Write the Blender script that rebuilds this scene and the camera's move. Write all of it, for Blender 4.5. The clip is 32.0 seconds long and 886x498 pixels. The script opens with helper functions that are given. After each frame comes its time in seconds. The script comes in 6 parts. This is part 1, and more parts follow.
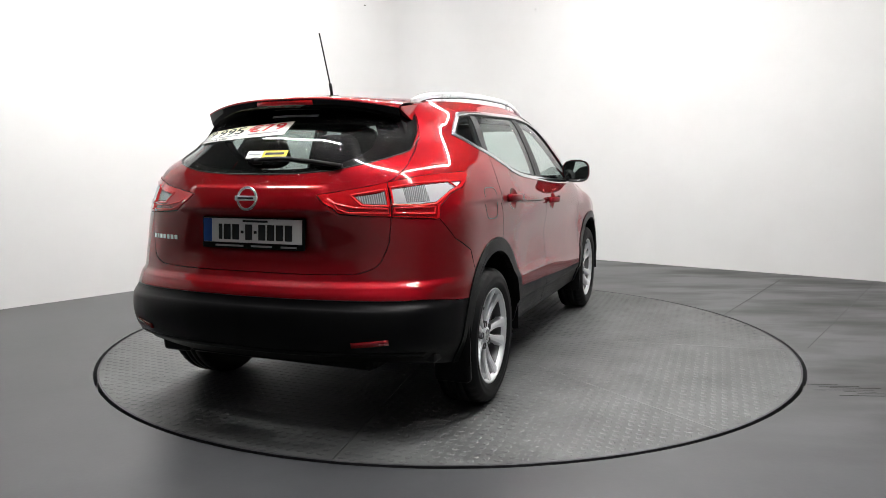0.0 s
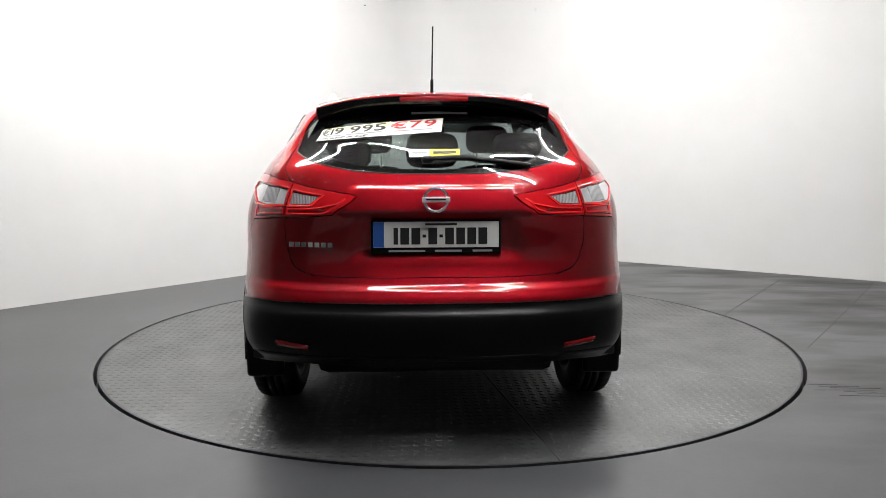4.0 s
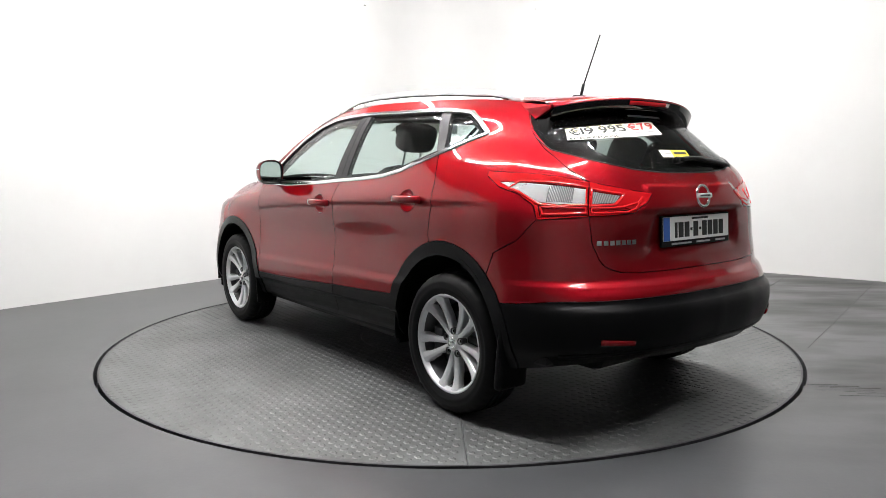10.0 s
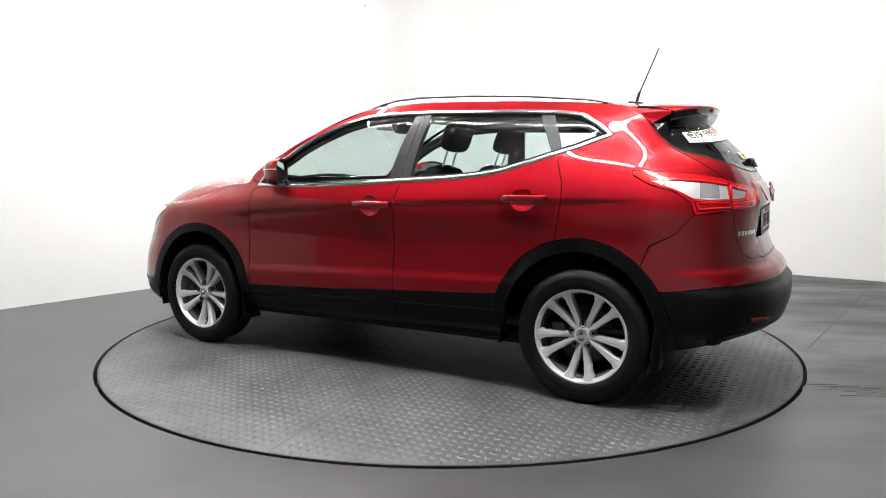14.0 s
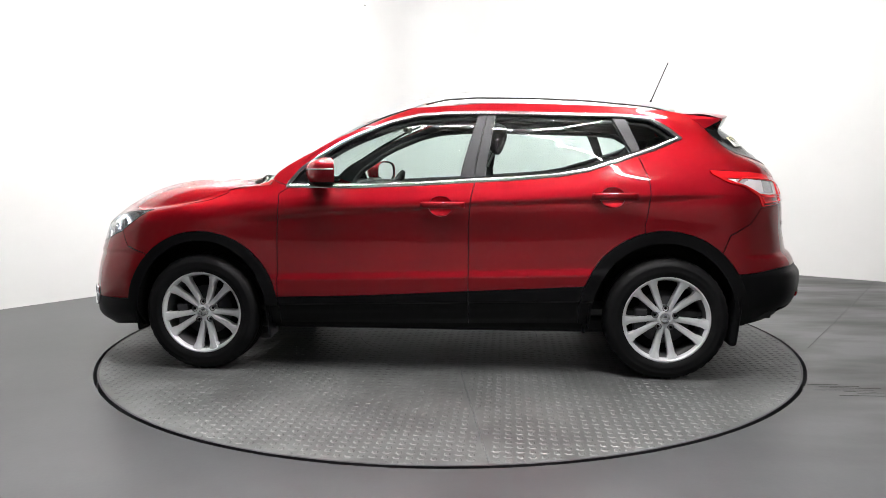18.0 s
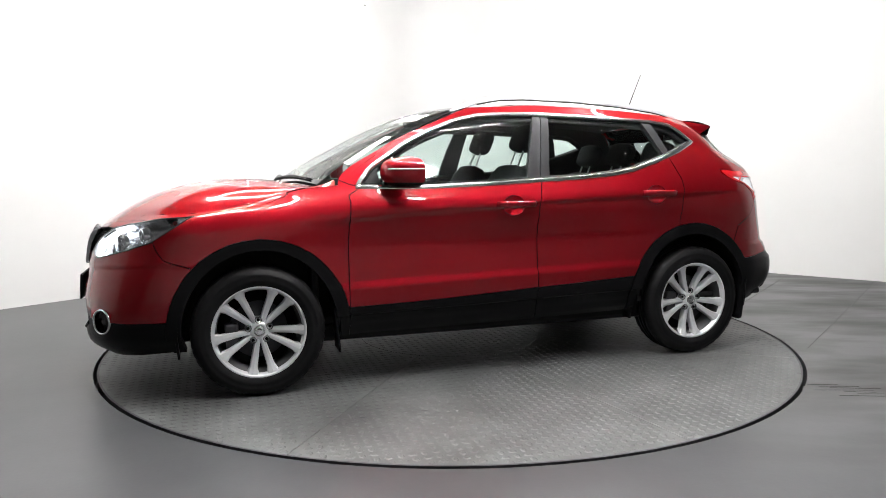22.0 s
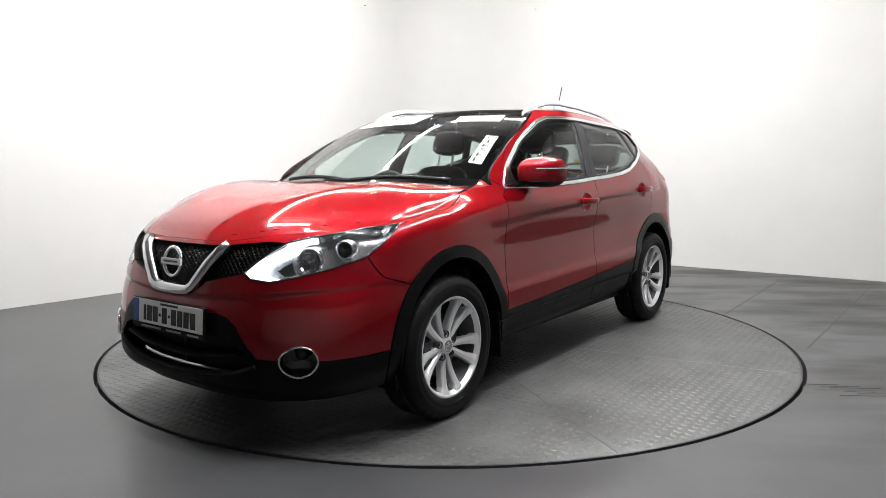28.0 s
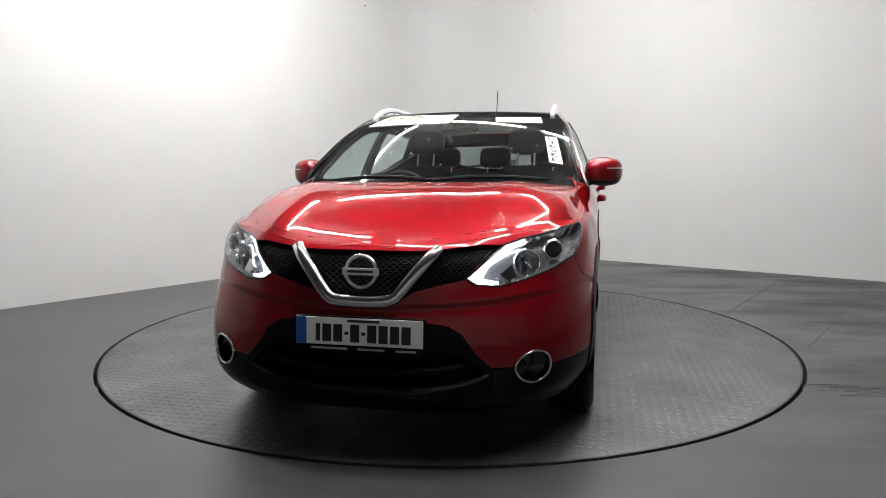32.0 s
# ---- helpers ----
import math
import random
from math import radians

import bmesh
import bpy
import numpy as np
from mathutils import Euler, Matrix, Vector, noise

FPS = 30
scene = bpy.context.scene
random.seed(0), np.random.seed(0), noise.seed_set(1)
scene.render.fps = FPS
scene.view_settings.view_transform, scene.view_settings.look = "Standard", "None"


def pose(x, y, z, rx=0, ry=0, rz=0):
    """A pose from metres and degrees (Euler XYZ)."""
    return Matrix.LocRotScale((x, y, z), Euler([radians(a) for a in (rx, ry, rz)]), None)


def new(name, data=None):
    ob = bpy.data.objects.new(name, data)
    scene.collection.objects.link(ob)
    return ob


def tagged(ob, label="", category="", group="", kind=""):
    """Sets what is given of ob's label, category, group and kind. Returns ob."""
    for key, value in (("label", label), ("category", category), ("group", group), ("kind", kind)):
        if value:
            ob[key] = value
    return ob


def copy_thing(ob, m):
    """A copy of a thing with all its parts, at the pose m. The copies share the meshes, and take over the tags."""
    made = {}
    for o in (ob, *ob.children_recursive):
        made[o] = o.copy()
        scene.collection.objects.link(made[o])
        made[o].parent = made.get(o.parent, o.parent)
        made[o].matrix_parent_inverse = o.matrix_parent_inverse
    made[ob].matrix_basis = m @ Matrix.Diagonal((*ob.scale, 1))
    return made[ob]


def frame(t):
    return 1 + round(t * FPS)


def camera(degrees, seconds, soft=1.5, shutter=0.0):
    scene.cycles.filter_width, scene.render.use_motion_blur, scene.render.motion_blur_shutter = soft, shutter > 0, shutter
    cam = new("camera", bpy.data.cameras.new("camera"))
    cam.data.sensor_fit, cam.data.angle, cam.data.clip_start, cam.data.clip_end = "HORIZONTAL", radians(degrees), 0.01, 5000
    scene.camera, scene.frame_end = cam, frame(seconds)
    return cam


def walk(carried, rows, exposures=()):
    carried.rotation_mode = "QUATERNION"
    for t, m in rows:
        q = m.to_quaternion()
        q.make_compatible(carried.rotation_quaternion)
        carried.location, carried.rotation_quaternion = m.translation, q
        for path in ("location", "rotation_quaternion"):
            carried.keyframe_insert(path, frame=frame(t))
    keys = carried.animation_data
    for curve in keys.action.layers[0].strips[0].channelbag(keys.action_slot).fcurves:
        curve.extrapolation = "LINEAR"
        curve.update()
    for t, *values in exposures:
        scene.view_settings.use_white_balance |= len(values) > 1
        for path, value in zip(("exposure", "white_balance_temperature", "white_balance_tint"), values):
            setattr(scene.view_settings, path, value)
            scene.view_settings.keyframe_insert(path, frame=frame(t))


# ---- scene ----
# ---- camera: stands still before the turntable ----
cam = camera(64.72, 32.0, soft=0.8)
EYE = pose(0, -4.887, 1.163, 83.49, 0, 0.45) @ pose(0, 0, 0, 0, 0, -0.19)
walk(cam, [(0.0, EYE), (32.0, EYE)], [(0.0, -0.36), (8.0, -0.29), (11.0, 0.0), (25.0, 0.0), (28.0, -0.22), (30.0, -0.42), (31.0, -0.55), (32.0, -0.74)])

# ---- world and light ----
scene.world = bpy.data.worlds.new("world")
scene.world.use_nodes = True
scene.world.node_tree.nodes["Background"].inputs[0].default_value = (0.8, 0.85, 0.9, 1)
scene.world.node_tree.nodes["Background"].inputs[1].default_value = 0.02


# ---- materials ----
def nodes_of(name):
    m = bpy.data.materials.new(name)
    m.use_nodes = True
    t = m.node_tree
    return m, t, t.nodes["Principled BSDF"]


def put_node(t, kind, **values):
    n = t.nodes.new(kind)
    for k, v in values.items():
        n.inputs[k.replace("_", " ")].default_value = v
    return n


def surface(name, colour, rough=0.5, metal=0.0, vary=0.15, scale=6.0, grain=120.0, bump=0.05, coat=0.0, spec=0.5, rough_vary=0.1):
    """A plain surface: two scales of variation in colour and gloss, fine relief."""
    m, t, b = nodes_of(name)
    co = t.nodes.new("ShaderNodeTexCoord")
    big = put_node(t, "ShaderNodeTexNoise", Scale=scale, Detail=5.0, Roughness=0.6)
    fine = put_node(t, "ShaderNodeTexNoise", Scale=grain, Detail=3.0)
    t.links.new(co.outputs["Object"], big.inputs["Vector"])
    t.links.new(co.outputs["Object"], fine.inputs["Vector"])
    ramp = t.nodes.new("ShaderNodeMapRange")
    ramp.inputs["From Min"].default_value, ramp.inputs["From Max"].default_value = 0.3, 0.7
    ramp.inputs["To Min"].default_value, ramp.inputs["To Max"].default_value = 1 - vary, 1 + vary
    t.links.new(big.outputs["Fac"], ramp.inputs["Value"])
    hue = t.nodes.new("ShaderNodeHueSaturation")
    hue.inputs["Color"].default_value = (*colour, 1)
    t.links.new(ramp.outputs["Result"], hue.inputs["Value"])
    t.links.new(hue.outputs["Color"], b.inputs["Base Color"])
    rr = t.nodes.new("ShaderNodeMapRange")
    rr.inputs["To Min"].default_value, rr.inputs["To Max"].default_value = max(rough - rough_vary, 0.0), min(rough + rough_vary, 1)
    t.links.new(big.outputs["Fac"], rr.inputs["Value"])
    t.links.new(rr.outputs["Result"], b.inputs["Roughness"])
    if bump:
        bp = put_node(t, "ShaderNodeBump", Strength=bump, Distance=0.002)
        t.links.new(fine.outputs["Fac"], bp.inputs["Height"])
        t.links.new(bp.outputs["Normal"], b.inputs["Normal"])
    b.inputs["Metallic"].default_value = metal
    b.inputs["Coat Weight"].default_value = coat
    b.inputs["Specular IOR Level"].default_value = spec
    return m


def glow(name, colour, strength):
    m, t, b = nodes_of(name)
    b.inputs["Base Color"].default_value = (*colour, 1)
    b.inputs["Emission Color"].default_value = (*colour, 1)
    b.inputs["Emission Strength"].default_value = strength
    return m


def clear(name, colour, rough=0.0, ior=1.45, mix=0.0):
    """Thin glass: a tinted see-through sheet with a mirror gloss on top."""
    m, t, b = nodes_of(name)
    out = t.nodes["Material Output"]
    tr = t.nodes.new("ShaderNodeBsdfTransparent")
    tr.inputs["Color"].default_value = (*colour, 1)
    gl = t.nodes.new("ShaderNodeBsdfGlossy")
    gl.inputs["Roughness"].default_value = rough
    lw = t.nodes.new("ShaderNodeLayerWeight")
    lw.inputs["Blend"].default_value = 0.5
    pw = t.nodes.new("ShaderNodeMath")
    pw.operation = "POWER"
    pw.inputs[1].default_value = 5.0
    t.links.new(lw.outputs["Facing"], pw.inputs[0])
    fr = t.nodes.new("ShaderNodeMapRange")
    fr.inputs["To Min"].default_value, fr.inputs["To Max"].default_value = ((ior - 1) / (ior + 1)) ** 2 * 1.8, 0.95
    t.links.new(pw.outputs[0], fr.inputs["Value"])
    mx = t.nodes.new("ShaderNodeMixShader")
    t.links.new(fr.outputs[0], mx.inputs[0])
    t.links.new(tr.outputs[0], mx.inputs[1])
    t.links.new(gl.outputs[0], mx.inputs[2])
    t.links.new(mx.outputs[0], out.inputs["Surface"])
    return m


def car_paint():
    m, t, b = nodes_of("red_metallic_paint")
    co = t.nodes.new("ShaderNodeTexCoord")
    fl = put_node(t, "ShaderNodeTexVoronoi", Scale=900.0)
    t.links.new(co.outputs["Object"], fl.inputs["Vector"])
    mr = t.nodes.new("ShaderNodeMapRange")
    mr.inputs["To Min"].default_value, mr.inputs["To Max"].default_value = 0.85, 1.15
    t.links.new(fl.outputs["Color"], mr.inputs["Value"])
    hue = t.nodes.new("ShaderNodeHueSaturation")
    hue.inputs["Color"].default_value = (0.272, 0.0061, 0.0124, 1)
    t.links.new(mr.outputs["Result"], hue.inputs["Value"])
    t.links.new(hue.outputs["Color"], b.inputs["Base Color"])
    b.inputs["Metallic"].default_value = 1.0
    b.inputs["Roughness"].default_value = 0.61
    b.inputs["Specular Tint"].default_value = (0.45, 0.012, 0.02, 1)
    b.inputs["Coat Weight"].default_value = 1.0
    b.inputs["Coat IOR"].default_value = 1.58
    b.inputs["Coat Roughness"].default_value = 0.03
    return m


PAINT = car_paint()
BLACK_PLASTIC = surface("black_plastic", (0.003, 0.003, 0.0034), 0.4, bump=0.12, grain=400, spec=0.12)
CLADDING = surface("grained_black_cladding", (0.0032, 0.0032, 0.0036), 0.36, bump=0.2, grain=420, spec=0.14, vary=0.2)
GLOSS_BLACK = surface("gloss_black", (0.01, 0.01, 0.011), 0.12, bump=0.0, coat=0.5)
RUBBER = surface("tyre_rubber", (0.005, 0.005, 0.0055), 0.55, spec=0.15, bump=0.1, grain=200, vary=0.3)
ALLOY = surface("silver_alloy", (0.70, 0.71, 0.73), 0.30, metal=0.48, vary=0.03, bump=0.0)
# silver alloy darkened in its colour, for the shade behind the spokes
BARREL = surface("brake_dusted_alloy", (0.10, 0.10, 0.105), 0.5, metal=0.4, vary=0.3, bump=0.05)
CHROME = surface("chrome", (0.85, 0.86, 0.87), 0.08, metal=1.0, vary=0.03, bump=0.0, rough_vary=0.03)
SATIN = surface("satin_aluminium", (0.58, 0.59, 0.60), 0.34, metal=0.4, vary=0.05, bump=0.0)
RAIL = surface("rail_aluminium", (0.56, 0.57, 0.58), 0.3, metal=0.2, vary=0.05, bump=0.0)
MESH_BLACK = surface("matt_black_mesh", (0.010, 0.010, 0.010), 0.6, spec=0.1, bump=0.0)
FRIT = surface("black_glass_border", (0.003, 0.003, 0.003), 0.06, bump=0.0, spec=0.4, rough_vary=0.02)
DARK_METAL = surface("dark_metal", (0.05, 0.05, 0.055), 0.5, metal=0.6, vary=0.3)
GREY_TRIM = surface("grey_trim", (0.026, 0.026, 0.028), 0.46, vary=0.08, bump=0.03, spec=0.25)
CABIN = surface("cabin_trim", (0.009, 0.009, 0.010), 0.7, bump=0.2, grain=300)
CLOTH = surface("seat_cloth", (0.012, 0.012, 0.014), 0.9, bump=0.4, grain=500, vary=0.25)
GLASS = clear("window_glass", (0.84, 0.93, 0.90), ior=1.42)
REAR_GLASS = clear("rear_window_glass", (0.36, 0.40, 0.39), ior=1.38)
LENS = clear("clear_lens", (0.93, 0.94, 0.95), ior=1.45)
WALL_PAINT = surface("white_wall_paint", (0.58, 0.58, 0.576), 0.7, vary=0.03, scale=1.2, grain=60, bump=0.05)
CEILING_PAINT = surface("grey_ceiling_paint", (0.20, 0.20, 0.20), 0.8, vary=0.04, scale=1.5)
TUBE = glow("fluorescent_tube", (1.0, 0.985, 0.97), 390.0)

# ---- room ----
CORNER = (-0.113, 5.46)
LEFT_WAY = Vector((-0.6247, -0.781, 0)).normalized()
RIGHT_WAY = Vector((0.819, -0.574, 0)).normalized()
def quads(name, verts, faces, material, parent=None, label="", smooth=False):
    me = bpy.data.meshes.new(name)
    me.from_pydata([tuple(v) for v in verts], [], faces)
    me.materials.append(material)
    if smooth:
        me.polygons.foreach_set("use_smooth", [True] * len(me.polygons))
    ob = new(name, me)
    ob.parent = parent
    if label:
        tagged(ob, label)
    return ob


def part(name, bm, material, parent=None, label="", smooth=False):
    me = bpy.data.meshes.new(name)
    bm.to_mesh(me)
    bm.free()
    me.materials.append(material)
    if smooth:
        me.polygons.foreach_set("use_smooth", [True] * len(me.polygons))
    ob = new(name, me)
    ob.parent = parent
    if label:
        tagged(ob, label)
    return ob


def box_bm(size, m=Matrix(), bevel=0.0, segments=2, bm=None):
    one = bmesh.new()
    bmesh.ops.create_cube(one, size=1.0, matrix=Matrix.Diagonal((*size, 1)))
    if bevel:
        bmesh.ops.bevel(one, geom=one.edges[:], offset=bevel, segments=segments, affect="EDGES", profile=0.5)
    bmesh.ops.transform(one, matrix=m, verts=one.verts)
    if bm is None:
        return one
    me = bpy.data.meshes.new("tmp")
    one.to_mesh(me)
    one.free()
    bm.from_mesh(me)
    bpy.data.meshes.remove(me)
    return bm


def lathe_bm(profile, n=64, m=Matrix(), closed=False, bm=None):
    """Turns a profile of (radius, height along z) about z."""
    bm = bm or bmesh.new()
    rings = []
    for r, h in profile:
        rings.append([bm.verts.new(m @ Vector((r * math.cos(2 * math.pi * i / n), r * math.sin(2 * math.pi * i / n), h))) for i in range(n)])
    pairs = list(zip(rings, rings[1:])) + ([(rings[-1], rings[0])] if closed else [])
    for a, b in pairs:
        for i in range(n):
            bm.faces.new((a[i], a[(i + 1) % n], b[(i + 1) % n], b[i]))
    return bm


def slab(name, corners, z0, z1, material, label, category="", kind="structure"):
    n = len(corners)
    verts = [(x, y, z0) for x, y in corners] + [(x, y, z1) for x, y in corners]
    faces = [tuple(range(n))[::-1], tuple(range(n, 2 * n))] + [(i, (i + 1) % n, n + (i + 1) % n, n + i) for i in range(n)]
    ob = quads(name, verts, faces, material)
    return tagged(ob, label, category, kind=kind)


c0 = Vector((*CORNER, 0))
left_end, right_end = c0 + LEFT_WAY * 11, c0 + RIGHT_WAY * 14
nl, nr = Vector((LEFT_WAY.y, -LEFT_WAY.x, 0)), Vector((-RIGHT_WAY.y, RIGHT_WAY.x, 0))
CEIL = 3.64


def floor_material():
    m, t, b = nodes_of("grey_painted_floor")
    co = t.nodes.new("ShaderNodeTexCoord")
    big = put_node(t, "ShaderNodeTexNoise", Scale=0.7, Detail=6.0, Roughness=0.65)
    fine = put_node(t, "ShaderNodeTexNoise", Scale=45.0, Detail=4.0)
    for n in (big, fine):
        t.links.new(co.outputs["Object"], n.inputs["Vector"])
    ramp = t.nodes.new("ShaderNodeValToRGB")
    ramp.color_ramp.elements[0].position, ramp.color_ramp.elements[1].position = 0.35, 0.7
    ramp.color_ramp.elements[0].color, ramp.color_ramp.elements[1].color = (0.040, 0.0412, 0.0445, 1), (0.066, 0.0674, 0.0708, 1)
    t.links.new(big.outputs["Fac"], ramp.inputs["Fac"])
    # tyre smears, drawn out along the right wall, and worn patches
    turn = t.nodes.new("ShaderNodeMapping")
    turn.inputs["Rotation"].default_value = (0, 0, radians(24))
    turn.inputs["Scale"].default_value = (0.6, 1.7, 1.0)
    t.links.new(co.outputs["Object"], turn.inputs["Vector"])
    smear = put_node(t, "ShaderNodeTexNoise", Scale=1.3, Detail=5.0, Roughness=0.52)
    t.links.new(turn.outputs["Vector"], smear.inputs["Vector"])
    place = t.nodes.new("ShaderNodeSeparateXYZ")
    t.links.new(co.outputs["Object"], place.inputs["Vector"])
    where = t.nodes.new("ShaderNodeMapRange")
    where.inputs["From Min"].default_value, where.inputs["From Max"].default_value = 1.0, 2.4
    t.links.new(place.outputs["X"], where.inputs["Value"])
    dark = t.nodes.new("ShaderNodeMapRange")
    dark.inputs["From Min"].default_value, dark.inputs["From Max"].default_value = 0.42, 0.66
    dark.inputs["To Min"].default_value, dark.inputs["To Max"].default_value = 0.0, 0.75
    t.links.new(smear.outputs["Fac"], dark.inputs["Value"])
    amount = t.nodes.new("ShaderNodeMath")
    amount.operation = "MULTIPLY"
    t.links.new(dark.outputs["Result"], amount.inputs[0])
    t.links.new(where.outputs["Result"], amount.inputs[1])
    mix = t.nodes.new("ShaderNodeMix")
    mix.data_type = "RGBA"
    for s in mix.inputs:
        if s.name == "B" and s.type == "RGBA":
            s.default_value = (0.020, 0.0195, 0.016, 1)
        if s.name == "A" and s.type == "RGBA":
            t.links.new(ramp.outputs["Color"], s)
    t.links.new(amount.outputs[0], mix.inputs[0])
    t.links.new([o for o in mix.outputs if o.type == "RGBA"][0], b.inputs["Base Color"])
    bp = put_node(t, "ShaderNodeBump", Strength=0.12, Distance=0.002)
    t.links.new(fine.outputs["Fac"], bp.inputs["Height"])
    t.links.new(bp.outputs["Normal"], b.inputs["Normal"])
    # rubber smears are duller than the paint
    gloss = t.nodes.new("ShaderNodeMapRange")
    gloss.inputs["To Min"].default_value, gloss.inputs["To Max"].default_value = 0.36, 0.60
    t.links.new(amount.outputs[0], gloss.inputs["Value"])
    t.links.new(gloss.outputs["Result"], b.inputs["Roughness"])
    return m


FLOOR_PAINT = floor_material()
TREAD = surface("steel_tread_plate", (0.121, 0.1245, 0.124), 0.52, metal=0.55, vary=0.4, scale=2.4, grain=90, bump=0.15)
RING_R = 2.25


BACK_WALL = surface("grey_hall_paint", (0.46, 0.46, 0.46), 0.7, vary=0.05)
DARK_WALL = surface("dark_hall_paint", (0.10, 0.10, 0.105), 0.7, vary=0.1)


def room():
    # floor with a round pit for the turntable
    n = 128
    verts, faces = [], []
    for r in (RING_R + 0.022, 3.2, 16.0):
        verts += [(r * math.cos(2 * math.pi * i / n), r * math.sin(2 * math.pi * i / n), 0) for i in range(n)]
    for k in (0, 1):
        faces += [(k * n + i, (k + 1) * n + i, (k + 1) * n + (i + 1) % n, k * n + (i + 1) % n) for i in range(n)]
    base = len(verts)
    verts += [(v[0], v[1], -0.12) for v in verts[:n]]
    faces += [(i, (i + 1) % n, base + (i + 1) % n, base + i) for i in range(n)]
    faces.append(tuple(base + i for i in range(n)))
    tagged(quads("floor", verts, faces, FLOOR_PAINT), "grey painted concrete floor with scuffs and tyre marks", "floor", kind="structure")
    # two walls that meet in a rounded corner, one run of plaster
    t, r = 0.2, 0.9
    half = math.acos(max(-1, min(1, LEFT_WAY.dot(RIGHT_WAY)))) / 2
    mid = (LEFT_WAY + RIGHT_WAY).normalized()
    centre = c0 + mid * (r / math.sin(half))
    sweep_a = math.pi / 2 - half
    face = [left_end]
    for k in range(25):
        a = -sweep_a + 2 * sweep_a * k / 24
        face.append(centre + Matrix.Rotation(-a, 3, "Z") @ (-mid * r))
    face.append(right_end)
    verts, faces = [], []
    n = len(face)
    back = [p - (nl if k == 0 else nr if k == n - 1 else (centre - p).normalized()) * t for k, p in enumerate(face)]
    for run in (face[:2], face[1:-1], face[-2:]):
        b = len(verts)
        verts += [(p.x, p.y, z) for p in run for z in (0, CEIL)]
        faces += [(b + 2 * k, b + 2 * k + 2, b + 2 * k + 3, b + 2 * k + 1) for k in range(len(run) - 1)]
    flags = [True] * len(faces)
    b = len(verts)
    verts += [(p.x, p.y, z) for p in face for z in (0, CEIL)] + [(p.x, p.y, z) for p in back for z in (0, CEIL)]
    for k in range(n - 1):
        f, g = b + 2 * k, b + 2 * n + 2 * k
        faces += [(g + 2, g, g + 1, g + 3), (f + 1, f + 3, g + 3, g + 1)]
    faces += [(b, b + 1, b + 2 * n + 1, b + 2 * n), (b + 2 * n - 2, b + 4 * n - 2, b + 4 * n - 1, b + 2 * n - 1)]
    wall = tagged(quads("wall_showroom", verts, faces, WALL_PAINT), "smooth white painted showroom wall with a rounded corner", "wall", kind="structure")
    wall.data.polygons.foreach_set("use_smooth", flags + [False] * (len(faces) - len(flags)))
    for name, p, q, mat, lab in (("wall_hall_left", left_end, Vector((-8.0, -10.5, 0)), DARK_WALL, "plain dark grey wall of the hall"), ("wall_hall_right", Vector((13.0, -10.5, 0)), right_end, BACK_WALL, "plain grey wall of the hall")):
        out = Vector((p.y - q.y, q.x - p.x, 0)).normalized() * 0.2
        slab(name, [(p.x, p.y), (q.x, q.y), ((q + out).x, (q + out).y), ((p + out).x, (p + out).y)][::-1], 0, CEIL, mat, lab, "wall")
    slab("wall_back", [(-8, -10.5), (13, -10.5), (13, -10.7), (-8, -10.7)], 0, CEIL, BACK_WALL, "plain grey wall across the hall", "wall")
    slab("ceiling", [(-14, -12), (14, -12), (14, 8), (-14, 8)], CEIL, CEIL + 0.2, CEILING_PAINT, "plain grey ceiling", "ceiling")


room()
# ---- ceiling lights ----
def tube_light(x, y, turn, length=1.52):
    light = new("ceiling_light")
    light.matrix_basis = pose(x, y, CEIL, 0, 0, turn)
    tagged(light, "white batten with one bright fluorescent tube on the ceiling", "ceiling light", "fluorescent battens")
    part("batten", box_bm((length, 0.09, 0.05), pose(0, 0, -0.025), 0.006), WALL_PAINT, light)
    bm = bmesh.new()
    bmesh.ops.create_cone(bm, cap_ends=True, segments=12, radius1=0.018, radius2=0.018, depth=length - 0.06, matrix=pose(0, 0, -0.085, 0, 90, 0))
    part("tube", bm, TUBE, light, "glowing white tube")
    return light


wall_turn_l = math.degrees(math.atan2(LEFT_WAY.y, LEFT_WAY.x))
wall_turn_r = math.degrees(math.atan2(RIGHT_WAY.y, RIGHT_WAY.x))
# a square of tubes over the turntable, set square to the walls; one unseen tube past its front row is added as fill
m = pose(0, -0.1, 0, 0, 0, wall_turn_r)
for a, b, turn in ((-0.88, 1.75, 0), (0.88, 1.75, 0), (-0.88, -1.75, 0), (0.88, -1.75, 0), (1.75, -0.88, 90), (1.75, 0.88, 90), (-1.75, -0.88, 90), (-1.75, 0.88, 90), (2.64, -1.75, 0)):
    p = m @ Vector((a, b, 0))
    tube_light(p.x, p.y, wall_turn_r + turn)


# ---- body surface: a net of smooth curves from the sill to the roof ----
# columns run from the middle of the nose along the left side to the middle of the tail
def net_row(xs, ys, zs):
    return np.array([xs, ys, zs], float).T


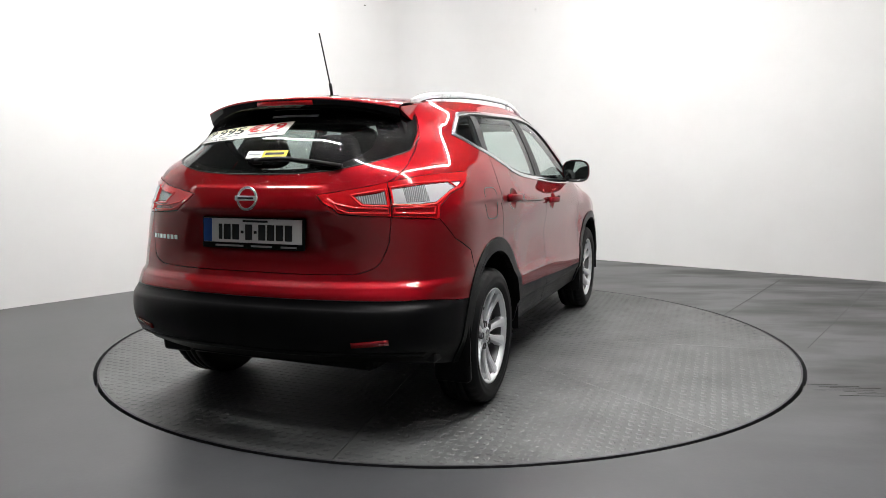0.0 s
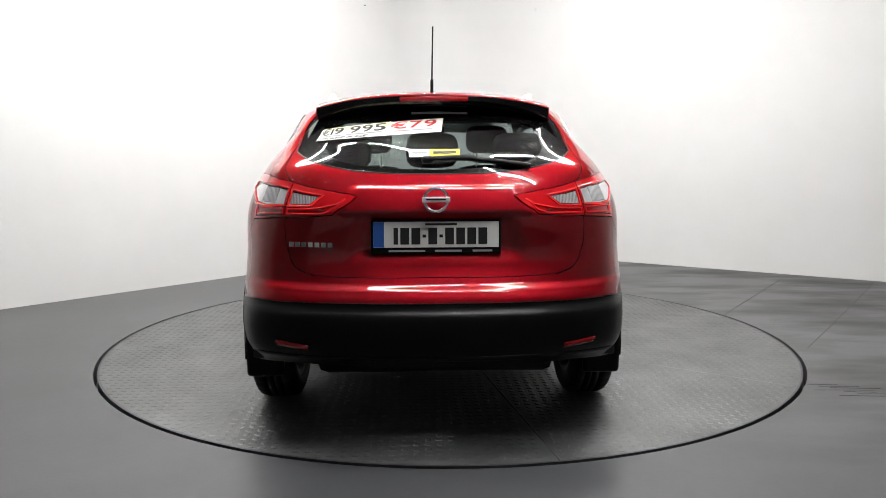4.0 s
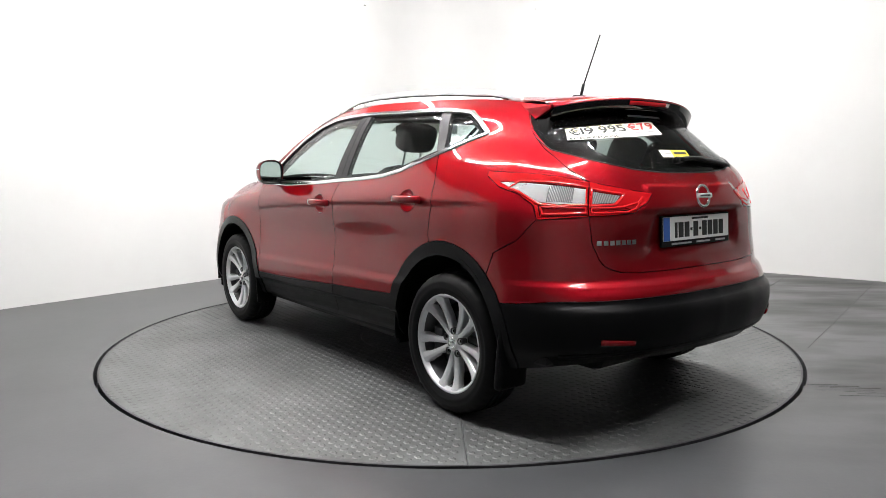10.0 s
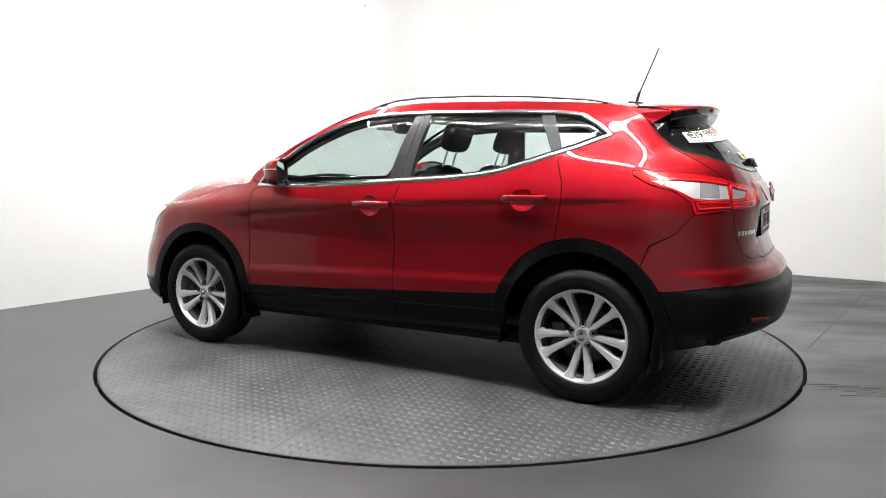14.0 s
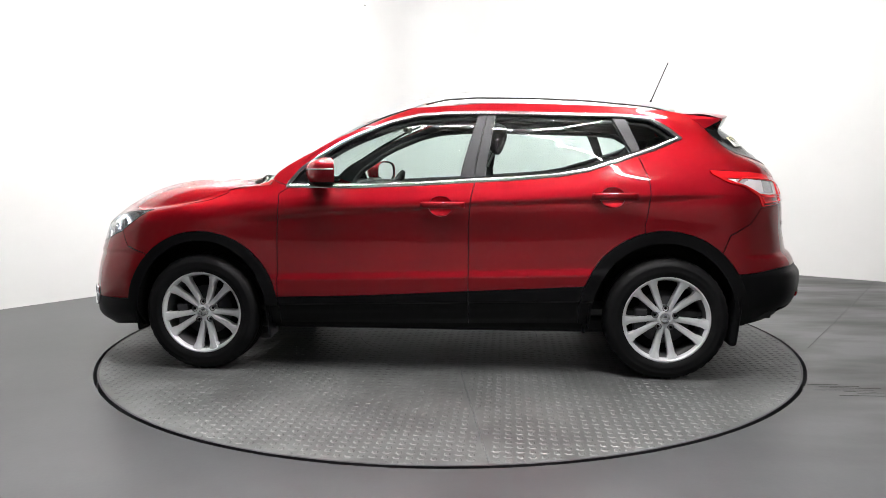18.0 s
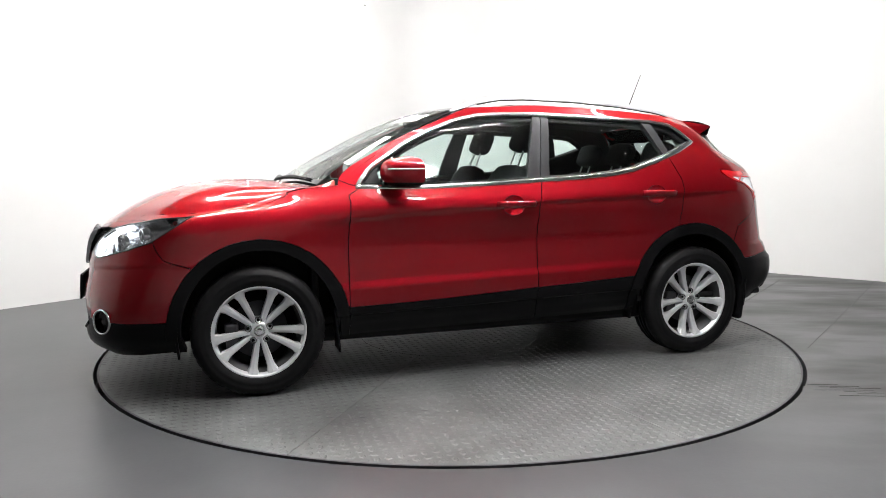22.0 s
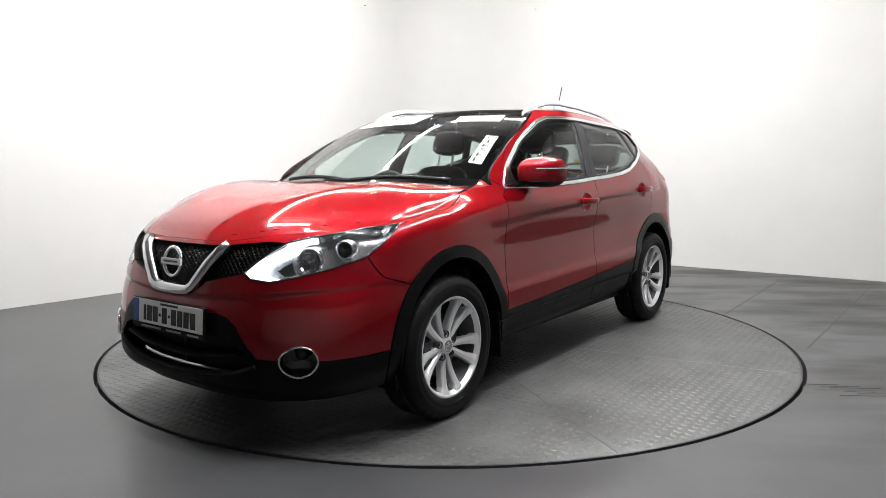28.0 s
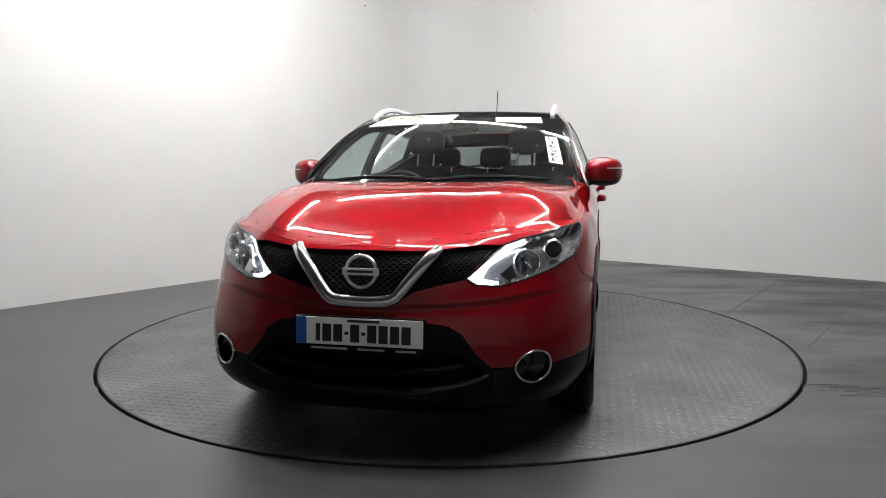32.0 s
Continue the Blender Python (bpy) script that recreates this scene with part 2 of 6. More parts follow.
SILL_FOOT = net_row([2.13, 2.12, 2.08, 2, 1.92, 1.76, 1.45, 1.05, 0.85, 0.35, -0.15, -0.65, -1, -1.4, -1.775, -1.915, -2.015, -2.115, -2.135],
                    [0, 0.25, 0.45, 0.62, 0.72, 0.8, 0.83, 0.83, 0.83, 0.83, 0.83, 0.83, 0.83, 0.83, 0.808, 0.726, 0.572, 0.3, 0],
                    [0.2, 0.2, 0.205, 0.215, 0.23, 0.25, 0.27, 0.275, 0.28, 0.285, 0.29, 0.3, 0.305, 0.3, 0.31, 0.335, 0.35, 0.355, 0.355])
SILL_EDGE = net_row([2.205, 2.197, 2.165, 2.085, 1.99, 1.79, 1.45, 1.05, 0.85, 0.35, -0.15, -0.65, -1, -1.4, -1.798, -1.952, -2.070, -2.155, -2.172],
                    [0, 0.25, 0.46, 0.632, 0.74, 0.847, 0.885, 0.88, 0.875, 0.875, 0.875, 0.875, 0.88, 0.876, 0.843, 0.765, 0.588, 0.3, 0],
                    [0.27, 0.27, 0.27, 0.28, 0.3, 0.33, 0.35, 0.355, 0.36, 0.365, 0.37, 0.375, 0.38, 0.39, 0.405, 0.41, 0.415, 0.42, 0.42])
CLADDING_TOP = net_row([2.22, 2.21, 2.175, 2.095, 2, 1.8, 1.45, 1.05, 0.85, 0.35, -0.15, -0.65, -1, -1.4, -1.792, -1.954, -2.074, -2.157, -2.174],
                       [0, 0.25, 0.46, 0.637, 0.75, 0.857, 0.898, 0.893, 0.887, 0.885, 0.885, 0.887, 0.892, 0.887, 0.853, 0.773, 0.598, 0.3, 0],
                       [0.4, 0.4, 0.4, 0.4, 0.4, 0.41, 0.43, 0.44, 0.445, 0.46, 0.485, 0.51, 0.53, 0.555, 0.585, 0.61, 0.62, 0.625, 0.625])
BUMPER_LINE = net_row([2.22, 2.21, 2.17, 2.085, 1.985, 1.8, 1.45, 1.05, 0.85, 0.35, -0.15, -0.65, -1, -1.4, -1.782, -1.929, -2.044, -2.127, -2.144],
                      [0, 0.25, 0.46, 0.637, 0.755, 0.854, 0.892, 0.886, 0.88, 0.878, 0.878, 0.88, 0.886, 0.881, 0.846, 0.762, 0.588, 0.3, 0],
                      [0.52, 0.52, 0.52, 0.52, 0.53, 0.55, 0.57, 0.58, 0.58, 0.59, 0.6, 0.61, 0.63, 0.65, 0.66, 0.665, 0.67, 0.67, 0.67])
WAIST = net_row([2.19, 2.18, 2.135, 2.045, 1.94, 1.77, 1.45, 1.05, 0.85, 0.35, -0.15, -0.65, -1, -1.4, -1.762, -1.914, -2.018, -2.075, -2.084],
                [0, 0.25, 0.45, 0.622, 0.735, 0.837, 0.89, 0.88, 0.87, 0.866, 0.866, 0.87, 0.881, 0.880, 0.838, 0.747, 0.583, 0.3, 0],
                [0.68, 0.68, 0.69, 0.7, 0.71, 0.72, 0.74, 0.75, 0.75, 0.76, 0.76, 0.77, 0.78, 0.79, 0.79, 0.785, 0.78, 0.77, 0.77])
SHOULDER = net_row([2.13, 2.115, 2.05, 1.9, 1.79, 1.64, 1.42, 1.07, 0.85, 0.35, -0.15, -0.65, -1, -1.4, -1.742, -1.884, -1.998, -2.065, -2.074],
                   [0, 0.27, 0.455, 0.63, 0.735, 0.805, 0.845, 0.862, 0.875, 0.886, 0.889, 0.892, 0.892, 0.876, 0.822, 0.728, 0.568, 0.3, 0],
                   [0.855, 0.86, 0.885, 0.905, 0.92, 0.93, 0.95, 0.965, 0.97, 0.975, 0.985, 1, 1.01, 1.01, 1.01, 1.005, 1, 1, 1])
BELT = net_row([2.10, 2.085, 2.02, 1.875, 1.77, 1.63, 1.36, 1.12, .90, .35, -.15, -.65, -1.0, -1.40, -1.70, -1.86, -1.95, -2.0, -2.01],
               [0, .265, .445, .605, .70, .775, .80, .785, .812, .842, .845, .842, .832, .80, .755, .665, .52, .28, 0],
               [.885, .89, .915, .93, .94, .945, .985, 1.055, 1.08, 1.078, 1.09, 1.12, 1.165, 1.185, 1.16, 1.15, 1.145, 1.135, 1.13])
BODY_ROWS = [SILL_FOOT, SILL_EDGE, CLADDING_TOP, BUMPER_LINE, WAIST, SHOULDER, BELT]
# above the belt: from the windscreen pillar to the middle of the tail
FIRST_UPPER = 8
UPPER_ROWS = [
    net_row([.64, .20, -.20, -.66, -1.02, -1.42, -1.60, -1.72, -1.84, -1.90, -1.91],
            [.738, .77, .778, .775, .765, .695, .66, .57, .45, .25, 0],
            [1.285, 1.28, 1.285, 1.29, 1.30, 1.315, 1.29, 1.275, 1.265, 1.26, 1.26]),
    net_row([.29, -.02, -.26, -.66, -1.03, -1.40, -1.52, -1.60, -1.68, -1.73, -1.74],
            [.672, .688, .692, .685, .67, .615, .578, .515, .42, .25, 0],
            [1.445, 1.455, 1.46, 1.455, 1.45, 1.43, 1.41, 1.40, 1.40, 1.405, 1.41]),
    net_row([.10, -.10, -.28, -.66, -1.03, -1.38, -1.47, -1.52, -1.59, -1.64, -1.65],
            [.602, .615, .614, .60, .572, .528, .51, .47, .39, .24, 0],
            [1.522, 1.53, 1.54, 1.535, 1.52, 1.49, 1.475, 1.465, 1.47, 1.48, 1.485]),
]


def spline(points, t):
    """Smooth curve through control points (rows of an array), at the parameters t."""
    p = np.asarray(points, float)
    n = len(p)
    t = np.clip(np.asarray(t, float), 0, n - 1)
    i = np.minimum(t.astype(int), n - 2)
    f = (t - i).reshape(-1, *([1] * (p.ndim - 1)))
    ext = np.concatenate([2 * p[:1] - p[1:2], p, 2 * p[-1:] - p[-2:-1]])
    # chord-weighted tangents keep uneven steps from overshooting
    d = np.linalg.norm(np.diff(ext, axis=0), axis=-1, keepdims=True) + 1e-6
    a, b = d[:-1], d[1:]
    m = ((ext[1:-1] - ext[:-2]) / a * b + (ext[2:] - ext[1:-1]) / b * a) / (a + b)
    h = d[1:-1][i]
    p0, p1, m0, m1 = p[i], p[i + 1], m[i] * h, m[i + 1] * h
    return (2 * f**3 - 3 * f**2 + 1) * p0 + (f**3 - 2 * f**2 + f) * m0 + (-2 * f**3 + 3 * f**2) * p1 + (f**3 - f**2) * m1


COLS = len(BODY_ROWS[0])
LOWER = np.array(BODY_ROWS)
UPPER = np.concatenate([LOWER[-2:, FIRST_UPPER:], np.array(UPPER_ROWS)])
NV = len(BODY_ROWS) - 1


def sheet(us, vs):
    """Points of the body's left side at columns us and rows vs, as a grid."""
    low = np.stack([spline(r, us) for r in LOWER])
    high = np.stack([spline(r, np.clip(us - FIRST_UPPER, 0, None)) for r in UPPER[2:]])
    out = spline(np.concatenate([low, high]), vs)
    front = us < FIRST_UPPER
    out[:, front] = spline(low, np.minimum(vs, NV))[:, front]
    return out


FINE_U = np.linspace(0, COLS - 1, (COLS - 1) * 24 + 1)
FINE_V = np.linspace(0, NV + 3, (NV + 3) * 24 + 1)
FINE = sheet(FINE_U, FINE_V)


def ramp(x, a, b):
    t = np.clip((np.asarray(x) - a) / (b - a), 0, 1)
    return t * t * (3 - 2 * t)


def press(grid):
    """Pressed details of the skin: shoulder and sill creases, the plate recess and the tailgate pad."""
    x, y, z = grid[..., 0], grid[..., 1], grid[..., 2]
    flank = ramp(x, -1.75, -1.3) * (1 - ramp(x, 0.75, 1.15)) * ramp(y, 0.6, 0.75)
    crease = np.interp(x, [-1.6, -0.75, -0.27, 0.05, 0.5, 0.9], [1.02, 1.0, 0.98, 0.955, 0.935, 0.90])
    d = crease - z
    y -= flank * 0.015 * ramp(d, 0.0, 0.022) * np.exp(-np.clip(d, 0, 1) / 0.10)
    low = np.interp(x, [-1.2, 0.9], [0.60, 0.545])
    d = low - z
    y += flank * 0.011 * ramp(d, -0.035, 0.02) * np.exp(-np.clip(d, 0, 1) / 0.10)
    # the sill cladding steps in along its lower half
    d = np.interp(x, [-1.0, 0.9], [0.445, 0.40]) - z
    y -= flank * 0.015 * ramp(d, 0.0, 0.014) * (1 - ramp(d, 0.06, 0.11))
    # the nose leans back towards the bonnet
    x -= 0.024 * ramp(x, 1.7, 2.0) * ramp(z, 0.80, 0.93) * (1 - ramp(np.abs(y), 0.45, 0.75))
    # the bumper breaks downwards under the lamps and the grille
    d = np.interp(np.abs(y), [0.12, 0.5, 0.8], [0.64, 0.665, 0.70]) - z
    fold = 0.011 * ramp(d, 0.0, 0.02) * np.exp(-np.clip(d, 0, 1) / 0.08) * ramp(x, 1.45, 1.75)
    x -= fold * (1 - ramp(np.abs(y), 0.6, 0.85))
    y -= 0.4 * fold * ramp(np.abs(y), 0.6, 0.85)
    rear = ramp(-x, 1.8, 1.95)
    half = np.interp(z, [0.80, 0.98], [0.36, 0.30])
    across = 1 - ramp(np.abs(y), half - 0.05, half + 0.03)
    x += rear * across * 0.024 * ramp(z, 0.775, 0.845) * (1 - ramp(z, 0.965, 0.98))
    x -= rear * (1 - ramp(np.abs(y), 0.33 + 0.6 * (1.09 - z), 0.345 + 0.6 * (1.09 - z))) * 0.010 * ramp(z, 0.970, 0.984) * (1 - ramp(z, 1.085, 1.098))
    x -= ramp(-x, 1.6, 1.85) * 0.020 * (1 - ramp(z, 0.578, 0.612)) * ramp(z, 0.35, 0.42)
    x -= ramp(-x, 1.6, 1.85) * 0.016 * (1 - ramp(z, 0.672, 0.70)) * ramp(z, 0.60, 0.66)
    return grid


FINE = press(FINE)


def body(uv):
    """Points of the body at scattered (column, row) pairs."""
    uv = np.asarray(uv, float)
    ahead = np.where(uv[:, 1] > NV + 0.001, float(FIRST_UPPER), 0.0)
    a = np.clip(np.maximum(uv[:, 0], ahead) * 24, 0, len(FINE_U) - 1.001)
    b = np.clip(uv[:, 1] * 24, 0, len(FINE_V) - 1.001)
    i, j = a.astype(int), b.astype(int)
    f, g = (a - i)[:, None], (b - j)[:, None]
    return (FINE[j, i] * (1 - f) + FINE[j, i + 1] * f) * (1 - g) + (FINE[j + 1, i] * (1 - f) + FINE[j + 1, i + 1] * f) * g
# ---- cutting the surface into panels ----
def find_uv(points, view, lo=0.0, hi=99.0, vlo=0.0, vhi=99.0):
    """(column, row) of points known by two coordinates: 'xz' from the side, 'yz' from front or back."""
    axes = [0, 2] if view == "xz" else [1, 2]
    jj, ii = np.where((FINE_V >= vlo) & (FINE_V <= vhi))[0], np.where((FINE_U >= lo) & (FINE_U <= hi))[0]
    grid = FINE[np.ix_(jj, ii)][:, :, axes]
    out = []
    for p in points:
        d = ((grid - np.array(p)) ** 2).sum(-1)
        j, i = np.unravel_index(d.argmin(), d.shape)
        q = np.array([FINE_U[ii[i]], FINE_V[jj[j]]])
        for _ in range(3):
            e = 0.02
            f0 = body([q])[0][axes]
            ju = (body([q + [e, 0]])[0][axes] - body([q - [e, 0]])[0][axes]) / (2 * e)
            jv = (body([q + [0, e]])[0][axes] - body([q - [0, e]])[0][axes]) / (2 * e)
            jac = np.array([ju, jv]).T
            if abs(np.linalg.det(jac)) < 1e-5:
                break
            step = np.linalg.solve(jac, np.array(p) - f0)
            q = np.clip(q + np.clip(step, -0.1, 0.1), [max(lo, 0), max(vlo, 0)], [min(hi, COLS - 1), min(vhi, NV + 3)])
        out.append(tuple(q))
    return out


def side(points, **k):
    return find_uv(points, "xz", **{"lo": 4.0, "hi": 15.2, **k})


def nose(points, **k):
    return find_uv(points, "yz", **{"hi": 6.0, "vhi": 6.0, **k})


def tail(points, **k):
    return find_uv(points, "yz", **{"lo": 14.0, **k})


def cells(u0, u1, v0, v1, du=0.1, dv=0.125):
    nu, nv = round((u1 - u0) / du), round((v1 - v0) / dv)
    a, b = np.linspace(u0, u1, nu + 1), np.linspace(v0, v1, nv + 1)
    return [[(a[i], b[j]), (a[i + 1], b[j]), (a[i + 1], b[j + 1]), (a[i], b[j + 1])] for j in range(nv) for i in range(nu)]


def inside(p, poly):
    x, y = p
    hit = False
    for (x0, y0), (x1, y1) in zip(poly, poly[1:] + poly[:1]):
        if (y0 > y) != (y1 > y) and x < (x1 - x0) * (y - y0) / (y1 - y0) + x0:
            hit = not hit
    return hit


def split(poly, a, b):
    nx, ny = b[1] - a[1], a[0] - b[0]
    n = math.hypot(nx, ny)
    if n < 1e-9:
        return [poly]
    d = [((x - a[0]) * nx + (y - a[1]) * ny) / n for x, y in poly]
    if max(d) < 0.003 or min(d) > -0.003:
        return [poly]
    left, right = [], []
    for i in range(len(poly)):
        p, q, dp, dq = poly[i], poly[(i + 1) % len(poly)], d[i], d[(i + 1) % len(poly)]
        if dp >= -0.003:
            left.append(p)
        if dp <= 0.003:
            right.append(p)
        if (dp > 0.003 and dq < -0.003) or (dp < -0.003 and dq > 0.003):
            f = dp / (dp - dq)
            c = (p[0] + (q[0] - p[0]) * f, p[1] + (q[1] - p[1]) * f)
            left.append(c)
            right.append(c)
    return [s for s in (left, right) if len(s) > 2]


def cut(polys, shape):
    """Splits cells along a closed shape: those inside and those outside."""
    shape = [tuple(float(c) for c in p) for p in shape]
    sx, sy = [p[0] for p in shape], [p[1] for p in shape]
    x0, x1, y0, y1 = min(sx), max(sx), min(sy), max(sy)
    near, out = [], []
    for p in polys:
        xs, ys = [q[0] for q in p], [q[1] for q in p]
        (out if max(xs) < x0 or min(xs) > x1 or max(ys) < y0 or min(ys) > y1 else near).append(p)
    for a, b in zip(shape, shape[1:] + shape[:1]):
        ex0, ex1, ey0, ey1 = min(a[0], b[0]), max(a[0], b[0]), min(a[1], b[1]), max(a[1], b[1])
        done = []
        for p in near:
            xs, ys = [q[0] for q in p], [q[1] for q in p]
            if max(xs) < ex0 - 1e-6 or min(xs) > ex1 + 1e-6 or max(ys) < ey0 - 1e-6 or min(ys) > ey1 + 1e-6:
                done.append(p)
            else:
                done += split(p, a, b)
        near = done
    kept = []
    for p in near:
        c = (sum(q[0] for q in p) / len(p), sum(q[1] for q in p) / len(p))
        (kept if inside(c, shape) else out).append(p)
    return kept, out


def welded(rows, uvs, tol=0.002):
    """Puts corners that lie on a neighbour's edge into that edge, and drops slivers."""
    size = 0.06
    bins = {}
    for i, q in enumerate(uvs):
        bins.setdefault((int(q[0] // size), int(q[1] // size)), []).append(i)
    found = {}

    def between(a, b):
        if (a, b) in found:
            return found[(a, b)]
        (x0, y0), (x1, y1) = uvs[a], uvs[b]
        l2 = (x1 - x0) ** 2 + (y1 - y0) ** 2
        hits = []
        for cx in range(int((min(x0, x1) - tol) // size), int((max(x0, x1) + tol) // size) + 1):
            for cy in range(int((min(y0, y1) - tol) // size), int((max(y0, y1) + tol) // size) + 1):
                for i in bins.get((cx, cy), ()):
                    if i == a or i == b:
                        continue
                    dx, dy = uvs[i][0] - x0, uvs[i][1] - y0
                    f = (dx * (x1 - x0) + dy * (y1 - y0)) / (l2 + 1e-12)
                    if 0 < f < 1 and abs(dx * (y1 - y0) - dy * (x1 - x0)) < tol * math.sqrt(l2):
                        hits.append((f, i))
        found[(a, b)] = [i for _, i in sorted(hits)]
        found[(b, a)] = found[(a, b)][::-1]
        return found[(a, b)]

    out = []
    for ids in rows:
        loop = []
        for a, b in zip(ids, ids[1:] + ids[:1]):
            for i in [a] + between(a, b):
                if i in loop:
                    # the ring touches itself: cut the closed loop off
                    k = loop.index(i)
                    if len(loop) - k > 2:
                        out.append(loop[k:])
                    del loop[k + 1:]
                else:
                    loop.append(i)
        if len(loop) > 2:
            out.append(loop)
    return out


class Patch:
    """Points and faces of one panel before it becomes a mesh."""

    def __init__(self):
        self.index, self.points, self.faces, self.normals = {}, [], [], []

    def add(self, polys, surf, offset=0.0):
        uvs, local = [], {}
        rows = []
        for p in polys:
            ids = []
            for q in p:
                a, b = int(q[0] // 0.004), int(q[1] // 0.004)
                same = [i for da in (-1, 0, 1) for db in (-1, 0, 1) for i in local.get((a + da, b + db), ()) if abs(uvs[i][0] - q[0]) + abs(uvs[i][1] - q[1]) < 0.003]
                if same:
                    i = same[0]
                else:
                    i = len(uvs)
                    uvs.append(q)
                    local.setdefault((a, b), []).append(i)
                if i not in ids:
                    ids.append(i)
            if len(ids) > 2:
                rows.append(ids)
        rows = welded(rows, uvs)
        if not uvs:
            return self
        pts = surf(np.array(uvs))
        normals = normals_of(surf, np.array(uvs))
        pts = pts + offset * normals
        turn = 0.0
        for f in rows:
            turn += float(np.cross(pts[f[1]] - pts[f[0]], pts[f[2]] - pts[f[0]]) @ normals[f[0]])
        remap = []
        for p, n in zip(pts, normals if turn >= 0 else -normals):
            k = tuple(np.round(p, 4))
            if k not in self.index:
                self.index[k] = len(self.points)
                self.points.append(np.array(p))
                self.normals.append(n)
            else:
                self.normals[self.index[k]] = self.normals[self.index[k]] + n
            remap.append(self.index[k])
        for ids in rows:
            f = []
            for i in ids:
                if remap[i] not in f:
                    f.append(remap[i])
            if len(f) > 2:
                self.faces.append(f)
        return self

    def mirror(self):
        n = len(self.points)
        remap = []
        for p in list(self.points):
            if abs(p[1]) < 1e-4:
                i = self.index[tuple(np.round(p, 4))]
                self.normals[i] = self.normals[i] * [1, 0, 1]
                remap.append(i)
                continue
            remap.append(len(self.points))
            self.points.append(p * [1, -1, 1])
        self.normals += [m * [1, -1, 1] for p, m in zip(self.points[:n], self.normals[:n]) if abs(p[1]) >= 1e-4]
        self.faces += [[remap[i] for i in f][::-1] for f in self.faces]
        return self

    def flipped(self):
        other = Patch()
        other.points = [p * [1, -1, 1] for p in self.points]
        other.normals = [m * [1, -1, 1] for m in self.normals]
        other.faces = [f[::-1] for f in self.faces]
        return other


def normals_of(surf, uv):
    e = 0.02
    left, up = uv - [e, 0], uv + [0, e]
    if surf is body:
        # ahead of the windscreen the net ends at the belt
        up[:, 1] = np.where((uv[:, 0] < FIRST_UPPER) & (uv[:, 1] < NV + 1e-6), np.minimum(up[:, 1], NV), up[:, 1])
        left[:, 0] = np.where(uv[:, 1] > NV, np.maximum(left[:, 0], FIRST_UPPER), left[:, 0])
    du = surf(uv + [e, 0]) - surf(left)
    dv = surf(up) - surf(uv - [0, e])
    n = np.cross(du, dv)
    return n / (np.linalg.norm(n, axis=1, keepdims=True) + 1e-9)


def panel(name, patch, material, parent, label="", hem=0.018, gap=0.0024, flip=False, mid=False):
    """A thin pressed panel: edges drawn in by the gap and folded inwards. mid: open edges on the car's middle stay as they are."""
    pts = [np.array(p) for p in patch.points]
    faces = [f[::-1] for f in patch.faces] if flip else patch.faces
    # normals of the drawn surface
    nrm = np.array(patch.normals) * (-1 if flip else 1)
    nrm /= np.linalg.norm(nrm, axis=1, keepdims=True) + 1e-12
    edge = {}
    for f in faces:
        for a, b in zip(f, f[1:] + f[:1]):
            edge[(a, b)] = f
    rim = [(a, b) for a, b in edge if (b, a) not in edge]
    if mid:
        rim = [(a, b) for a, b in rim if abs(pts[a][1]) > 1e-3 or abs(pts[b][1]) > 1e-3]
    pull = {}
    for a, b in rim:
        d = pts[b] - pts[a]
        l = np.linalg.norm(d) + 1e-9
        for i in (a, b):
            w = np.cross(nrm[i], d / l)
            pull[i] = pull.get(i, 0) + w * min(l, 0.02)
    if gap:
        room = {}
        for f in faces:
            for a, b in zip(f, f[1:] + f[:1]):
                for i, j in ((a, b), (b, a)):
                    if i in pull and j not in pull:
                        room[i] = min(room.get(i, 1.0), float(np.linalg.norm(pts[i] - pts[j])))
        moved = {}
        for i, w in pull.items():
            n = np.linalg.norm(w)
            if n > 1e-9:
                moved[i] = pts[i] + w / n * min(gap, 0.4 * room.get(i, 1.0))
        for i, p in moved.items():
            pts[i] = p
    verts = list(pts)
    out = [list(f) for f in faces]
    smooth = [True] * len(out)
    if hem:
        top, low = {}, {}
        for i in pull:
            top[i] = len(verts)
            verts.append(pts[i])
            low[i] = len(verts)
            verts.append(pts[i] - nrm[i] * hem)
        for a, b in rim:
            out.append([top[b], top[a], low[a], low[b]])
            smooth.append(False)
    me = bpy.data.meshes.new(name)
    me.from_pydata([tuple(v) for v in verts], [], out)
    me.materials.append(material)
    me.polygons.foreach_set("use_smooth", smooth)
    # the skin shades by the drawn surface, also at its thin cut-off cells
    me.normals_split_custom_set([tuple(nrm[i]) if s else (0, 0, 0) for f, s in zip(out, smooth) for i in f])
    if material is PAINT:
        # folded edges are coloured black, standing in for the shade in the panel gaps
        me.materials.append(BLACK_PLASTIC)
        me.polygons.foreach_set("material_index", [0 if s else 1 for s in smooth])
    ob = new(name, me)
    ob.parent = parent
    if label:
        tagged(ob, label)
    return ob


def both(name, polys, surf, material, parent, label="", offset=0.0, **k):
    """The panel on the left side and its mirror image on the right."""
    left = Patch().add(polys, surf, offset)
    return [panel(name, left, material, parent, label, **k), panel(name, left.flipped(), material, parent, label, **k)]


def whole(name, polys, surf, material, parent, label="", offset=0.0, **k):
    """A panel that reaches across the car's middle."""
    return panel(name, Patch().add(polys, surf, offset).mirror(), material, parent, label, mid=True, **k)


